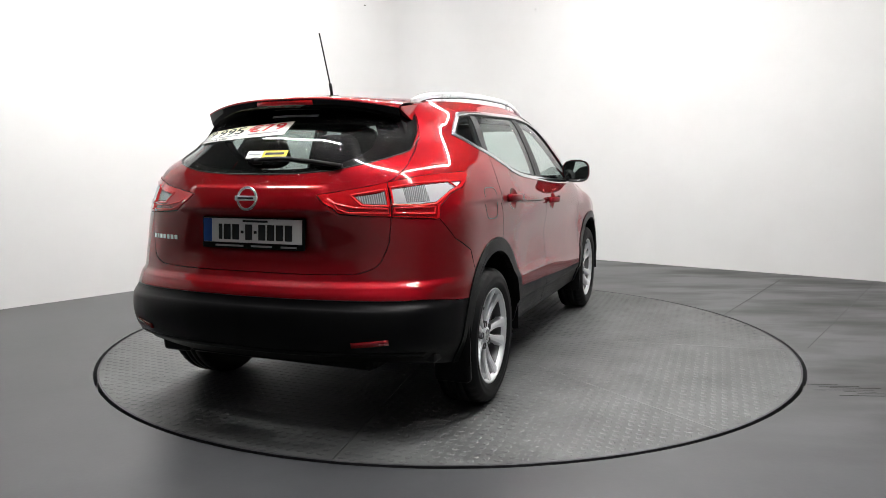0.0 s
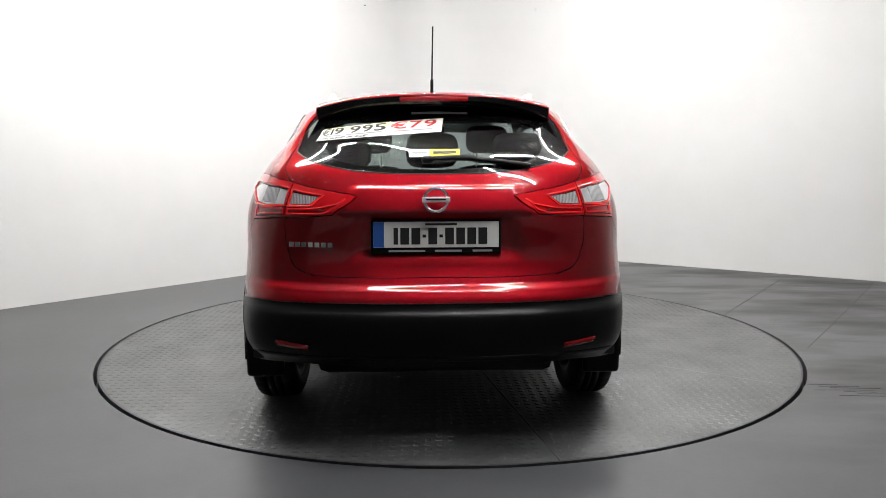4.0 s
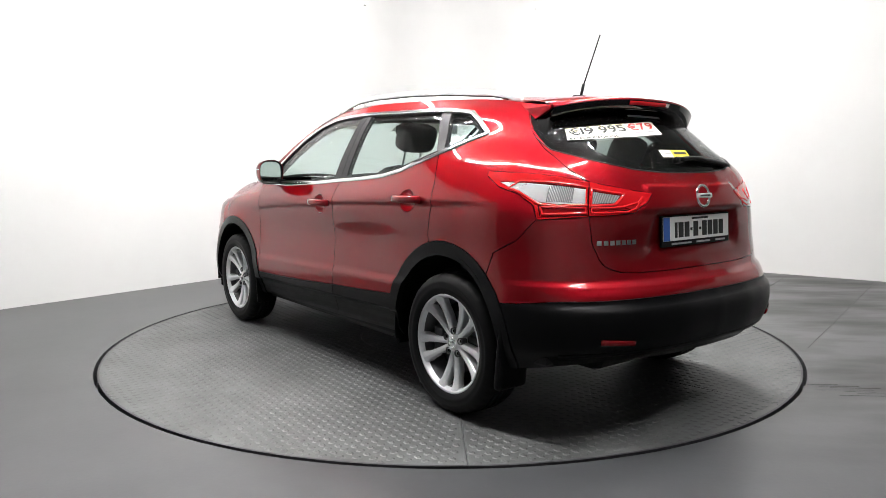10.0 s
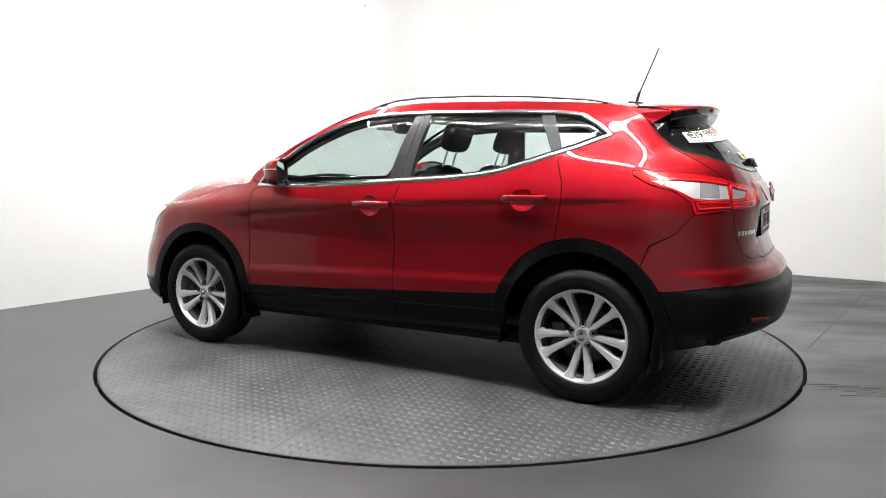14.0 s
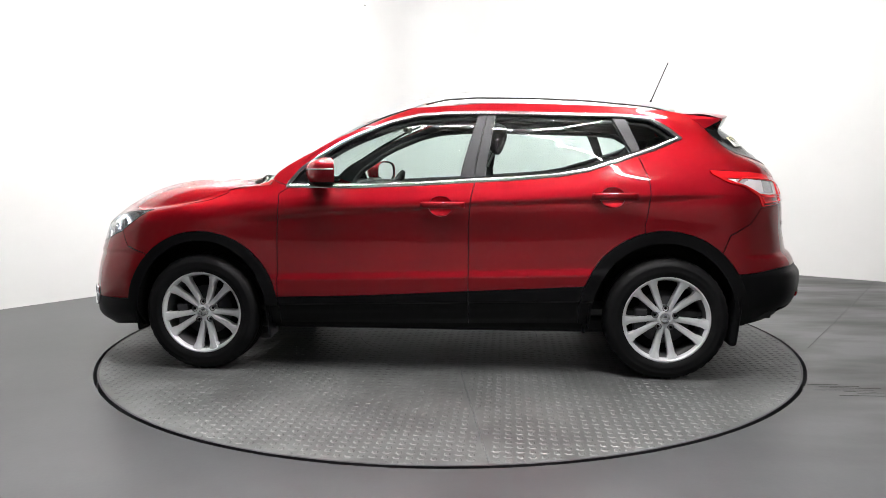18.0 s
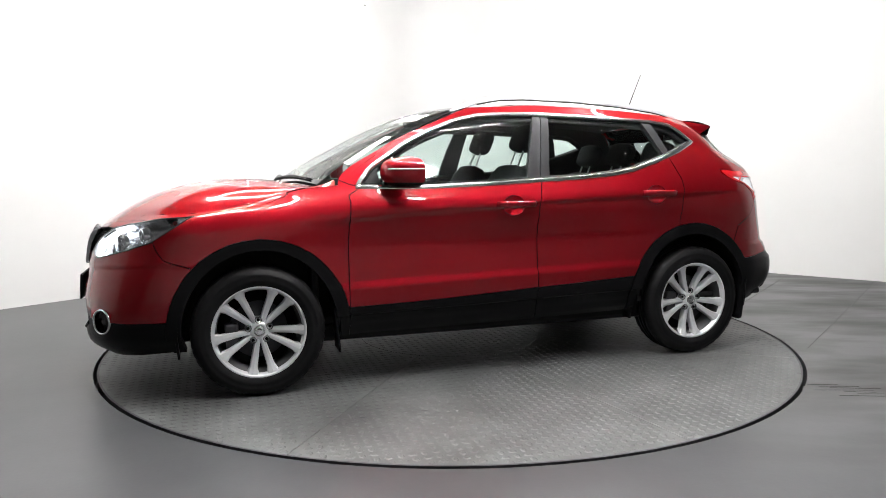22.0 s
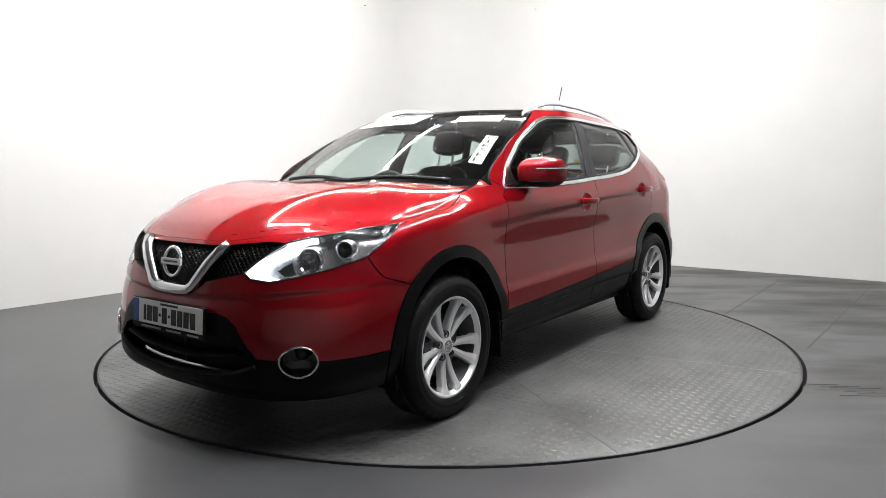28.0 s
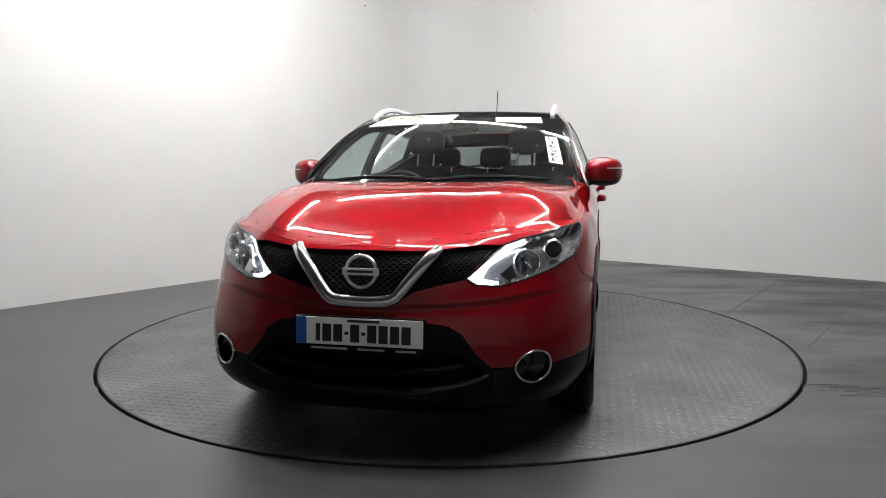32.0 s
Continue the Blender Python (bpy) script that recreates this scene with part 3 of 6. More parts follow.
def sweep(name, path, normals, section, material, parent, label="", closed=False):
    """Draws a section (list of (across, up) pairs) along a path."""
    path = [Vector(p) for p in path]
    n, k = len(path), len(section)
    verts, faces = [], []
    for i, p in enumerate(path):
        a, b = path[(i - 1) % n if closed else max(i - 1, 0)], path[(i + 1) % n if closed else min(i + 1, n - 1)]
        t = (b - a).normalized()
        up = Vector(normals[i]).normalized()
        ac = t.cross(up).normalized()
        up = ac.cross(t)
        verts += [p + ac * s + up * h for s, h in section]
    for i in range(n if closed else n - 1):
        for j in range(k):
            a, b, c, d = i * k + j, i * k + (j + 1) % k, ((i + 1) % n) * k + (j + 1) % k, ((i + 1) % n) * k + j
            faces.append((a, b, c, d))
    if not closed:
        faces += [tuple(range(k))[::-1], tuple((n - 1) * k + j for j in range(k))]
    ob = quads(name, verts, faces, material, parent, label, smooth=True)
    return ob


def oval(w, h, n=10, power=2.0):
    return [(w * math.copysign(abs(math.cos(2 * math.pi * i / n)) ** (2 / power), math.cos(2 * math.pi * i / n)),
             h * math.copysign(abs(math.sin(2 * math.pi * i / n)) ** (2 / power), math.sin(2 * math.pi * i / n))) for i in range(n)]


def uv_path(points, closed=False, step=0.02):
    """Many points of the body, with normals, along a line given by (column, row) pairs."""
    pts = [np.array(p) for p in points] + ([np.array(points[0])] if closed else [])
    out = []
    for a, b in zip(pts, pts[1:]):
        n = max(1, int(np.linalg.norm(body([a])[0] - body([b])[0]) / step))
        out += [a + (b - a) * i / n for i in range(n)]
    if not closed:
        out.append(pts[-1])
    out = np.array(out)
    return body(out), normals_of(body, out)


def flipped(pts):
    return np.asarray(pts) * [1, -1, 1]
# ---- the car ----
car = new("car")
tagged(car, "red metallic compact SUV with black plastic cladding, wet with rain", "car")


def arch(cx, a, b):
    pts = [(cx + a * math.cos(radians(180 * i / 56)), 0.345 + b * math.sin(radians(180 * i / 56))) for i in range(57)]
    uv = side(pts)
    return [(uv[0][0], -0.2)] + uv + [(uv[-1][0], -0.2)]


rest = [p for p in cells(0, COLS - 1, 0, NV + 3, 0.1, 1 / 12) if not (p[0][1] >= NV - 1e-6 and p[0][0] < FIRST_UPPER - 1e-6)]

# wheel openings with their black cladding
for cx, name in ((1.312, "front"), (-1.302, "rear")):
    _, rest = cut(rest, arch(cx, 0.388, 0.415))
    ring, rest = cut(rest, arch(cx, 0.457, 0.470 if name == "front" else 0.482))
    both("wheel_arch_cladding", ring, body, CLADDING, car, "black plastic wheel arch cladding", offset=0.006, hem=0.03, gap=0.001)

# side windows
DLO = side([(0.80, 1.072), (0.755, 1.127), (0.672, 1.204), (0.542, 1.29), (0.385, 1.369), (0.224, 1.434), (0.061, 1.473), (-0.102, 1.483),
            (-0.266, 1.484), (-0.578, 1.477), (-0.907, 1.466), (-1.092, 1.457), (-1.248, 1.437), (-1.333, 1.385), (-1.403, 1.33), (-1.249, 1.271),
            (-1.038, 1.203), (-0.884, 1.157), (-0.738, 1.133), (-0.588, 1.120), (-0.276, 1.102), (0.204, 1.078), (0.521, 1.07)], vlo=5.5, vhi=9.0)
opening, rest = cut(rest, DLO)


def slice_side(polys, top_a, low_a, top_b, low_b):
    """What lies between two slanting lines of a side view."""
    return cut(polys, [side([p], vlo=5.0)[0] for p in (top_a, low_a, low_b, top_b)])


def up(p, q, z):
    f = (z - p[1]) / (q[1] - p[1])
    return (p[0] + (q[0] - p[0]) * f, z)


def line_pair(p, q):
    return up(p, q, 1.50), up(p, q, 1.06)


b1, b2, b3 = line_pair((-0.28, 1.474), (-0.193, 1.108)), line_pair((-0.33, 1.474), (-0.276, 1.104)), line_pair((-0.379, 1.474), (-0.339, 1.114))
d1, d2 = line_pair((-1.005, 1.45), (-1.13, 1.221)), line_pair((-1.085, 1.437), (-1.17, 1.24))
pillar_f, opening = slice_side(opening, *b1, *b2)
pillar_r, opening = slice_side(opening, *b2, *b3)
pillar_d, opening = slice_side(opening, *d1, *d2)
front_glass = [p for p in opening if body([p[0]])[0][0] > -0.27]
quarter_glass = [p for p in opening if body([p[0]])[0][0] < -1.06]
rear_glass = [p for p in opening if p not in front_glass and p not in quarter_glass]
for polys, name in ((front_glass, "front_door_window"), (rear_glass, "rear_door_window"), (quarter_glass, "quarter_window")):
    for ob in both(name, polys, body, GLASS, car, "wet tinted window glass", offset=-0.006, hem=0, gap=0.0):
        ob.visible_shadow = False
for polys in (pillar_f, pillar_r, pillar_d):
    both("pillar_cover", polys, body, GREY_TRIM, car, "satin grey pillar cover", offset=-0.002)
pts, nrm = uv_path(DLO, closed=True)
STRIP = [(-0.0145, -0.004), (-0.0135, 0.003), (-0.009, 0.006), (0.006, 0.006), (0.0105, 0.003), (0.0115, -0.004)]
sweep("window_surround", pts, nrm, STRIP, CHROME, car, "bright chrome window surround", closed=True)
sweep("window_surround", flipped(pts), flipped(nrm), STRIP, CHROME, car, "bright chrome window surround", closed=True)
# black seals along the inside of the opening
SEAL = [(0.006, -0.008), (0.006, 0.002), (0.020, 0.001), (0.022, -0.008)]
sweep("window_seal", pts, nrm, SEAL, BLACK_PLASTIC, car, "black rubber window seal", closed=True)
sweep("window_seal", flipped(pts), flipped(nrm), [(-a, b) for a, b in SEAL], BLACK_PLASTIC, car, "black rubber window seal", closed=True)

# inner door frames round the glass
FRAME = [(0.0, -0.022), (0.030, -0.022), (0.034, -0.045), (0.0, -0.045)]
sweep("window_lining", pts, nrm, FRAME, CABIN, car, "black inner window frame", closed=True)
sweep("window_lining", flipped(pts), flipped(nrm), [(-a, b) for a, b in FRAME], CABIN, car, "black inner window frame", closed=True)

# lamps
HEAD = nose([(0.812, 0.934), (0.69, 0.904), (0.60, 0.888), (0.535, 0.868), (0.405, 0.746), (0.44, 0.722), (0.52, 0.714), (0.61, 0.734), (0.72, 0.768), (0.79, 0.806), (0.818, 0.86)], lo=1.0, vlo=3.6, vhi=5.6)
headlamp, rest = cut(rest, HEAD)
TAIL_OUT = [(13.44, 5.86), (14.0, 5.9), (14.42, 5.9), (15.0, 5.83), (15.62, 5.72), (15.66, 4.83), (15.1, 4.78), (14.52, 4.74), (14.43, 5.0), (14.05, 5.28), (13.70, 5.46), (13.46, 5.72)]
TAIL_IN = [(15.62, 5.72), (16.3, 5.56), (16.9, 5.40), (16.78, 5.16), (16.56, 4.90), (16.1, 4.85), (15.66, 4.83)]
lamp_out, rest = cut(rest, TAIL_OUT)
lamp_in, rest = cut(rest, TAIL_IN)

# rear window, tailgate
REAR_GLASS_UV = tail([(0.612, 1.246), (0.553, 1.210), (0.454, 1.180), (0.355, 1.160), (0.186, 1.146)]) + [(18.01, 6.10), (18.01, 9.0), (14.35, 9.0), (14.36, 8.0), (14.42, 7.46)]
back_glass, rest = cut(rest, REAR_GLASS_UV)
TAILGATE = tail([(0.630, 0.966), (0.628, 0.86), (0.605, 0.79), (0.57, 0.75), (0.52, 0.732), (0.42, 0.727)]) + [(18.01, 3.56), (18.01, 9.0), (14.30, 9.0), (14.30, 8.0), (14.36, 7.4), (14.65, 6.75), (15.0, 6.2), (15.45, 5.8), (15.62, 5.72), (15.66, 4.83)]
gate, rest = cut(rest, TAILGATE)
whole("tailgate", gate, body, PAINT, car, "red tailgate")
back_glass, back_frit = cut(back_glass, tail([(0.475, 1.262), (0.445, 1.222), (0.40, 1.20), (0.33, 1.182), (0.186, 1.167)]) + [(18.01, 6.24), (18.01, 7.80), (15.95, 7.75), (15.75, 7.4)])
whole("rear_window_border", back_frit, body, FRIT, car, "black border of the rear window", offset=-0.003, hem=0, gap=0)
ob = whole("rear_window", back_glass, body, REAR_GLASS, car, "dark tinted rear window with rain drops", offset=-0.003, hem=0, gap=0)
ob.visible_shadow = False

# grille and mouth
GRILLE = [(0, 4.93), (1.0, 4.93), (2.0, 4.90), (2.42, 4.82)] + nose([(0.44, 0.790), (0.398, 0.742), (0.30, 0.722), (0.21, 0.70), (0.165, 0.668)], vhi=5.5) + [(0.55, 3.84), (0, 3.82)]
grille, rest = cut(rest, GRILLE)
MOUTH = [(0, 3.34), (1.1, 3.34), (1.45, 3.27), (1.70, 3.08), (1.92, 2.54), (2.25, 2.0), (2.3, 1.3), (1.8, 0.95), (0, 0.85)]
mouth, rest = cut(rest, MOUTH)
FOG = [(3.21 + 0.48 * math.cos(radians(a)), 2.02 + 0.50 * math.sin(radians(a))) for a in range(0, 360, 12)]
fog, rest = cut(rest, FOG)

# black lower cladding
chin, rest = cut(rest, [(0, -0.1), (0, 2.03), (3.0, 2.04), (5.6, 2.02), (5.6, -0.1)])
sill_a, rest = cut(rest, [(7.6, -0.1), (7.6, 1.93), (8.62, 1.925), (10.17, 1.975), (10.17, -0.1)])
sill_b, rest = cut(rest, [(10.17, -0.1), (10.17, 1.975), (11.58, 1.992), (12.2, 1.992), (12.2, -0.1)])
skirt, rest = cut(rest, [(13.3, -0.1), (13.3, 2.19), (14.8, 2.24), (15.7, 2.10), (18.01, 2.10), (18.01, -0.1)])
whole("front_chin", chin, body, CLADDING, car, "black plastic lower front bumper", hem=0.03)
both("sill_cladding", sill_a, body, CLADDING, car, "black plastic sill cladding", hem=0.03)
both("sill_cladding", sill_b, body, CLADDING, car, "black plastic sill cladding", hem=0.03)
whole("rear_bumper_skirt", skirt, body, CLADDING, car, "black plastic rear bumper", hem=0.03)

# bumpers, wings, doors
BUMPER_F = [(0, 1.9), (0, 5.2), (3.0, 5.2)] + [(4.38, 4.44), (5.42, 3.72), (5.6, 3.4), (5.6, 1.9)]
bumper, rest = cut(rest, BUMPER_F)
whole("front_bumper", bumper, body, PAINT, car)
BUMPER_R = [(13.3, 2.0), (13.66, 4.05), (14.5, 4.74), (15.66, 4.83), (18.01, 4.6), (18.01, 2.0)]
bumper_r, rest = cut(rest, BUMPER_R)
whole("rear_bumper", bumper_r, body, PAINT, car)
BONNET_EDGE = [(0, 4.93), (2.4, 4.85), (3.42, 4.95), (4.4, 5.07), (5.08, 5.27), (5.75, 5.45), (6.40, 5.57), (6.83, 5.88), (6.83, 6.1), (0, 6.1)]
bonnet_edge, rest = cut(rest, BONNET_EDGE)
FRONT_DOOR = side([(0.80, 1.078), (0.79, 1.062), (0.845, 1.03), (0.853, 0.85), (0.858, 0.42)]) + side([(-0.235, 0.42), (-0.235, 0.84), (-0.252, 1.02), (-0.276, 1.11)])
front_door, rest = cut(rest, FRONT_DOOR)
REAR_DOOR = side([(-0.276, 1.11), (-0.252, 1.02), (-0.235, 0.84), (-0.235, 0.42), (-1.0, 0.42), (-1.21, 0.70), (-1.19, 0.85), (-1.203, 0.918), (-1.218, 1.018), (-1.213, 1.098), (-1.183, 1.173), (-1.158, 1.238)])
rear_door, rest = cut(rest, REAR_DOOR)
def handle_bowl(polys, cx, cz):
    ring = [(cx + 0.066 * math.cos(radians(a)), cz + 0.055 * math.sin(radians(a))) for a in range(0, 360, 15)]
    return cut(polys, side(ring, vhi=6.0))


bowl_f, front_door = handle_bowl(front_door, -0.082, 0.960)
bowl_r, rear_door = handle_bowl(rear_door, -1.016, 1.008)


def bowl_surface(cx, cz):
    def at(uv):
        p = body(uv)
        d = 1 - ((p[:, 0] - cx) / 0.066) ** 2 - ((p[:, 2] - cz) / 0.055) ** 2
        p[:, 1] -= 0.019 * np.clip(d, 0, 1) ** 0.75
        return p
    return at


front_doors = both("front_door", front_door, body, PAINT, car, "red front door")
rear_doors = both("rear_door", rear_door, body, PAINT, car, "red rear door")
WING = [(4.3, 2.0), (4.3, 6.12), (8.0, 6.12)] + side([(0.80, 1.078)], vlo=5.5) + [(8.25, 5.2), (8.25, 2.0)]
wing, rest = cut(rest, WING)
both("front_wing", wing, body, PAINT, car, "red front wing")
both("body_side", rest, body, PAINT, car, "red quarter panel and roof pillar")

# bonnet: fans from its leading edge back to the cowl
EDGE_U = np.linspace(0, 6.83, 400)
EDGE_P = body(np.stack([EDGE_U, np.full(400, float(NV))], 1))
EDGE_S = np.concatenate([[0], np.cumsum(np.linalg.norm(np.diff(EDGE_P, axis=0), axis=1))])
EDGE_S = EDGE_S / EDGE_S[-1]


def cowl_line(f):
    f = np.asarray(f)
    return np.stack([1.19 - 0.21 * f**2.2, 0.765 * f, 1.098 - 0.026 * f**2], -1)


def bonnet_surface(uv):
    u, a = uv[:, 0], np.clip(uv[:, 1], -0.05, 1.05)
    start = np.stack([np.interp(u, EDGE_U, EDGE_P[:, k]) for k in range(3)], 1)
    f = np.interp(u, EDGE_U, EDGE_S)
    end = cowl_line(f)
    out = start + (end - start) * a[:, None]
    out[:, 2] = start[:, 2] + (end[:, 2] - start[:, 2]) * (1 - np.maximum(1 - a, 0) ** np.interp(u, [0, 2.0, 3.8, 5.2, 6.83], [3.2, 3.2, 3.7, 3.5, 2.6]))
    out[:, 2] += 0.009 * (1 - ramp(u, 3.6, 6.0)) * np.sin(math.pi * np.clip(a, 0, 1)) ** 1.2
    fade = np.clip(a * 4, 0, 1) * np.clip((1.02 - a) * 6, 0, 1)
    y = np.abs(out[:, 1])
    ridge = 0.34 + 0.22 * np.clip((2.05 - out[:, 0]) / 0.95, 0, 1)
    out[:, 2] += fade * (0.008 * np.exp(-((y - ridge) / 0.10) ** 2) - 0.004 * np.exp(-(y / 0.2) ** 2))
    return out


bonnet_cells = cells(0, 6.8, 0, 1, 0.1, 1 / 40) + cells(6.8, 6.83, 0, 1, 0.03, 1 / 40)
patch = Patch().add(bonnet_edge, body).add(bonnet_cells, bonnet_surface)
panel("bonnet", patch.mirror(), PAINT, car, "red bonnet beaded with rain drops", mid=True, gap=0.003)


# windscreen, roof, cowl
SCREEN_EDGE = [np.polyfit([0, 1 / 3, 2 / 3, 1], body([(8.0, 6.002), (8.0, 7.0), (8.0, 8.0), (8.0, 9.0)])[:, k], 2) for k in range(3)]


def windscreen_surface(uv):
    s, w = uv[:, 0], uv[:, 1]
    e = np.stack([np.polyval(c, s) for c in SCREEN_EDGE], 1)
    k = 1 - np.abs(w) ** 2.2
    return np.stack([e[:, 0] + (0.25 - 0.20 * s + 0.08 * s * s) * k, e[:, 1] * w, e[:, 2] + (-0.005 + 0.013 * s) * k], 1)


screen = cells(0, 1, -1, 1, 1 / 16, 1 / 14)
view, frit = cut(screen, [(0.05, -0.945), (0.05, 0.945), (0.91, 0.955), (0.91, -0.955)])
ob = panel("windscreen", Patch().add(view, windscreen_surface), GLASS, car, "wet clear windscreen", hem=0, gap=0, flip=True)
ob.visible_shadow = False
panel("windscreen_border", Patch().add(frit, windscreen_surface), FRIT, car, "black windscreen border", hem=0.006, gap=0.0015, flip=True)


def roof_surface(uv):
    u, w = uv[:, 0], uv[:, 1]
    e = body(np.stack([u, np.full(len(u), 8.98)], 1))
    k = 1 - np.abs(w) ** 2.2
    bow = 0.13 * np.clip((10.2 - u) / 2.2, 0, 1) - 0.03 * np.clip((u - 12) / 2, 0, 1)
    return np.stack([e[:, 0] + bow * k, e[:, 1] * w, e[:, 2] + np.interp(u, [8, 10, 11.5, 13.9], [0.008, 0.022, 0.032, 0.040]) * k], 1)


roof_cells = cells(8, 13.9, -1, 1, 0.1, 1 / 12)
glass_roof, roof_rest = cut(roof_cells, [(8.06, -0.90), (8.06, 0.90), (11.6, 0.90), (11.6, -0.90)])
panel("glass_roof", Patch().add(glass_roof, roof_surface), GLOSS_BLACK, car, "wet black panoramic roof glass", flip=True)
panel("roof", Patch().add(roof_rest, roof_surface), PAINT, car, "red roof skin", flip=True)


def cowl_surface(uv):
    f, s = uv[:, 0], uv[:, 1]
    a = cowl_line(np.abs(f)) * np.stack([np.ones(len(f)), np.sign(f) + (f == 0), np.ones(len(f))], 1)
    b = windscreen_surface(np.stack([np.zeros(len(f)) + 0.02, f], 1))
    out = a + (b - a) * s[:, None]
    out[:, 2] -= 0.022 * (1 - np.clip(s, 0, 1)) + 0.004
    return out


panel("cowl", Patch().add(cells(-1, 1, 0, 1, 0.05, 0.25), cowl_surface), BLACK_PLASTIC, car, "black plastic scuttle below the windscreen", hem=0)


# spoiler: red top, black underside and side fins
def spoiler():
    def edge(w):
        e = roof_surface(np.array([[13.9, w]]))[0]
        tip = np.array([-1.80 + 0.13 * abs(w) ** 2.4, 0.53 * w, 1.492 - 0.045 * abs(w) ** 2.5])
        return e, tip
    top, low = [], []
    ws = np.linspace(-1, 1, 33)
    for w in ws:
        e, tip = edge(w)
        col = [e + (tip - e) * s + np.array([0, 0, 0.012 * math.sin(math.pi * s)]) for s in np.linspace(0, 1, 9)]
        col.append(tip + np.array([-0.003, 0, -0.004]))
        col.append(tip + np.array([-0.002, 0, -0.008]))
        top.append(col)
        under = tip + np.array([-0.002, 0, -0.008])
        face = tip + np.array([0.018, 0, -0.045 - 0.012 * abs(w) ** 3])
        back = np.array([e[0] - 0.16, e[1] * 0.94, e[2] - 0.10 - 0.03 * abs(w) ** 3])
        low.append([under, (under + face) / 2, face] + [face + (back - face) * s for s in np.linspace(0.2, 1, 5)])
    for name, grid, mat, label in (("spoiler", top, PAINT, "red roof spoiler"), ("spoiler_underside", low, FRIT, "black spoiler underside")):
        n = len(grid[0])
        verts = [v for col in grid for v in col]
        faces = [(i * n + j, (i + 1) * n + j, (i + 1) * n + j + 1, i * n + j + 1) for i in range(len(grid) - 1) for j in range(n - 1)]
        quads(name, verts, [f[::-1] for f in faces], mat, car, label, smooth=True)
    for s in (1, -1):
        e, tip = edge(1.0)
        p = [(e[0] - 0.02, e[1] - 0.005, e[2] - 0.02), (tip[0], tip[1], tip[2] - 0.01), (tip[0] + 0.03, tip[1] - 0.01, tip[2] - 0.045), (-1.67, 0.575, 1.30), (-1.60, 0.585, 1.345)]
        verts = [(x, y * s, z) for x, y, z in p] + [(x, (y - 0.03) * s, z) for x, y, z in p]
        faces = [(0, 1, 2, 3, 4), (9, 8, 7, 6, 5)] + [(i, 5 + i, 5 + (i + 1) % 5, (i + 1) % 5) for i in range(5)]
        quads("spoiler_fin", verts, faces if s > 0 else [f[::-1] for f in faces], FRIT, car, "black side fin of the spoiler")
        p = [(e[0] + 0.02, e[1] + 0.010, e[2] + 0.001), (tip[0] + 0.01, tip[1] + 0.006, tip[2] + 0.001), (tip[0] + 0.012, tip[1] + 0.006, tip[2] - 0.014), (e[0] - 0.135, e[1] + 0.030, e[2] - 0.072), (e[0] - 0.105, e[1] + 0.040, e[2] - 0.088), (e[0] + 0.0, e[1] + 0.030, e[2] - 0.035)]
        verts = [(x, y * s, z) for x, y, z in p] + [(x, (y - 0.04) * s, z) for x, y, z in p]
        faces = [tuple(range(6)), tuple(range(11, 5, -1))] + [(i, 6 + i, 6 + (i + 1) % 6, (i + 1) % 6) for i in range(6)]
        quads("spoiler_end", verts, faces if s > 0 else [f[::-1] for f in faces], PAINT, car, "red end of the spoiler")


spoiler()


def wing_top_surface(uv):
    u, t = uv[:, 0], uv[:, 1]
    outer = body(np.stack([u, np.full(len(u), float(NV))], 1))
    f = ((u - 6.83) / 1.17)[:, None]
    inner = cowl_line(np.ones(1))[0] * (1 - f) + windscreen_surface(np.array([[0.04, 0.93]]))[0] * f + np.array([0, 0, 0.004])
    return outer + (inner - outer) * t[:, None]


both("wing_top", cells(6.83, 8.0, 0, 1, 0.117, 0.2), wing_top_surface, PAINT, car, "red top of the front wing", hem=0, gap=0)
# ---- turntable: a round hub plate and eight sector plates of steel tread ----
table = new("turntable")
tagged(table, "round turntable of worn steel tread plates, flush with the floor", "turntable")
STUD_PITCH, HUB_R = 0.050, 0.62


def tread_studs(verts, faces, inside_plate):
    """Raised lozenges, one to a cell, crosswise from cell to cell; all plates are cut from sheets that lie the same way."""
    n = int(RING_R / STUD_PITCH) + 1
    for i in range(-n, n):
        for j in range(-n, n):
            x, y = (i + 0.5) * STUD_PITCH, (j + 0.5) * STUD_PITCH
            if not inside_plate(x, y):
                continue
            w, h = (0.0215, 0.0135) if (i + j) % 2 else (0.0135, 0.0215)
            b = len(verts)
            verts.extend([(x - w, y, 0), (x - w * 0.55, y - h, 0), (x + w * 0.55, y - h, 0), (x + w, y, 0), (x + w * 0.55, y + h, 0), (x - w * 0.55, y + h, 0)] if w > h else
                         [(x, y - h, 0), (x + w, y - h * 0.55, 0), (x + w, y + h * 0.55, 0), (x, y + h, 0), (x - w, y + h * 0.55, 0), (x - w, y - h * 0.55, 0)])
            verts.extend([(x + (vx - x) * 0.6, y + (vy - y) * 0.6, 0.0020) for vx, vy, _ in verts[b:b + 6]])
            faces.extend([tuple(range(b + 6, b + 12))] + [(b + q, b + (q + 1) % 6, b + 6 + (q + 1) % 6, b + 6 + q) for q in range(6)])


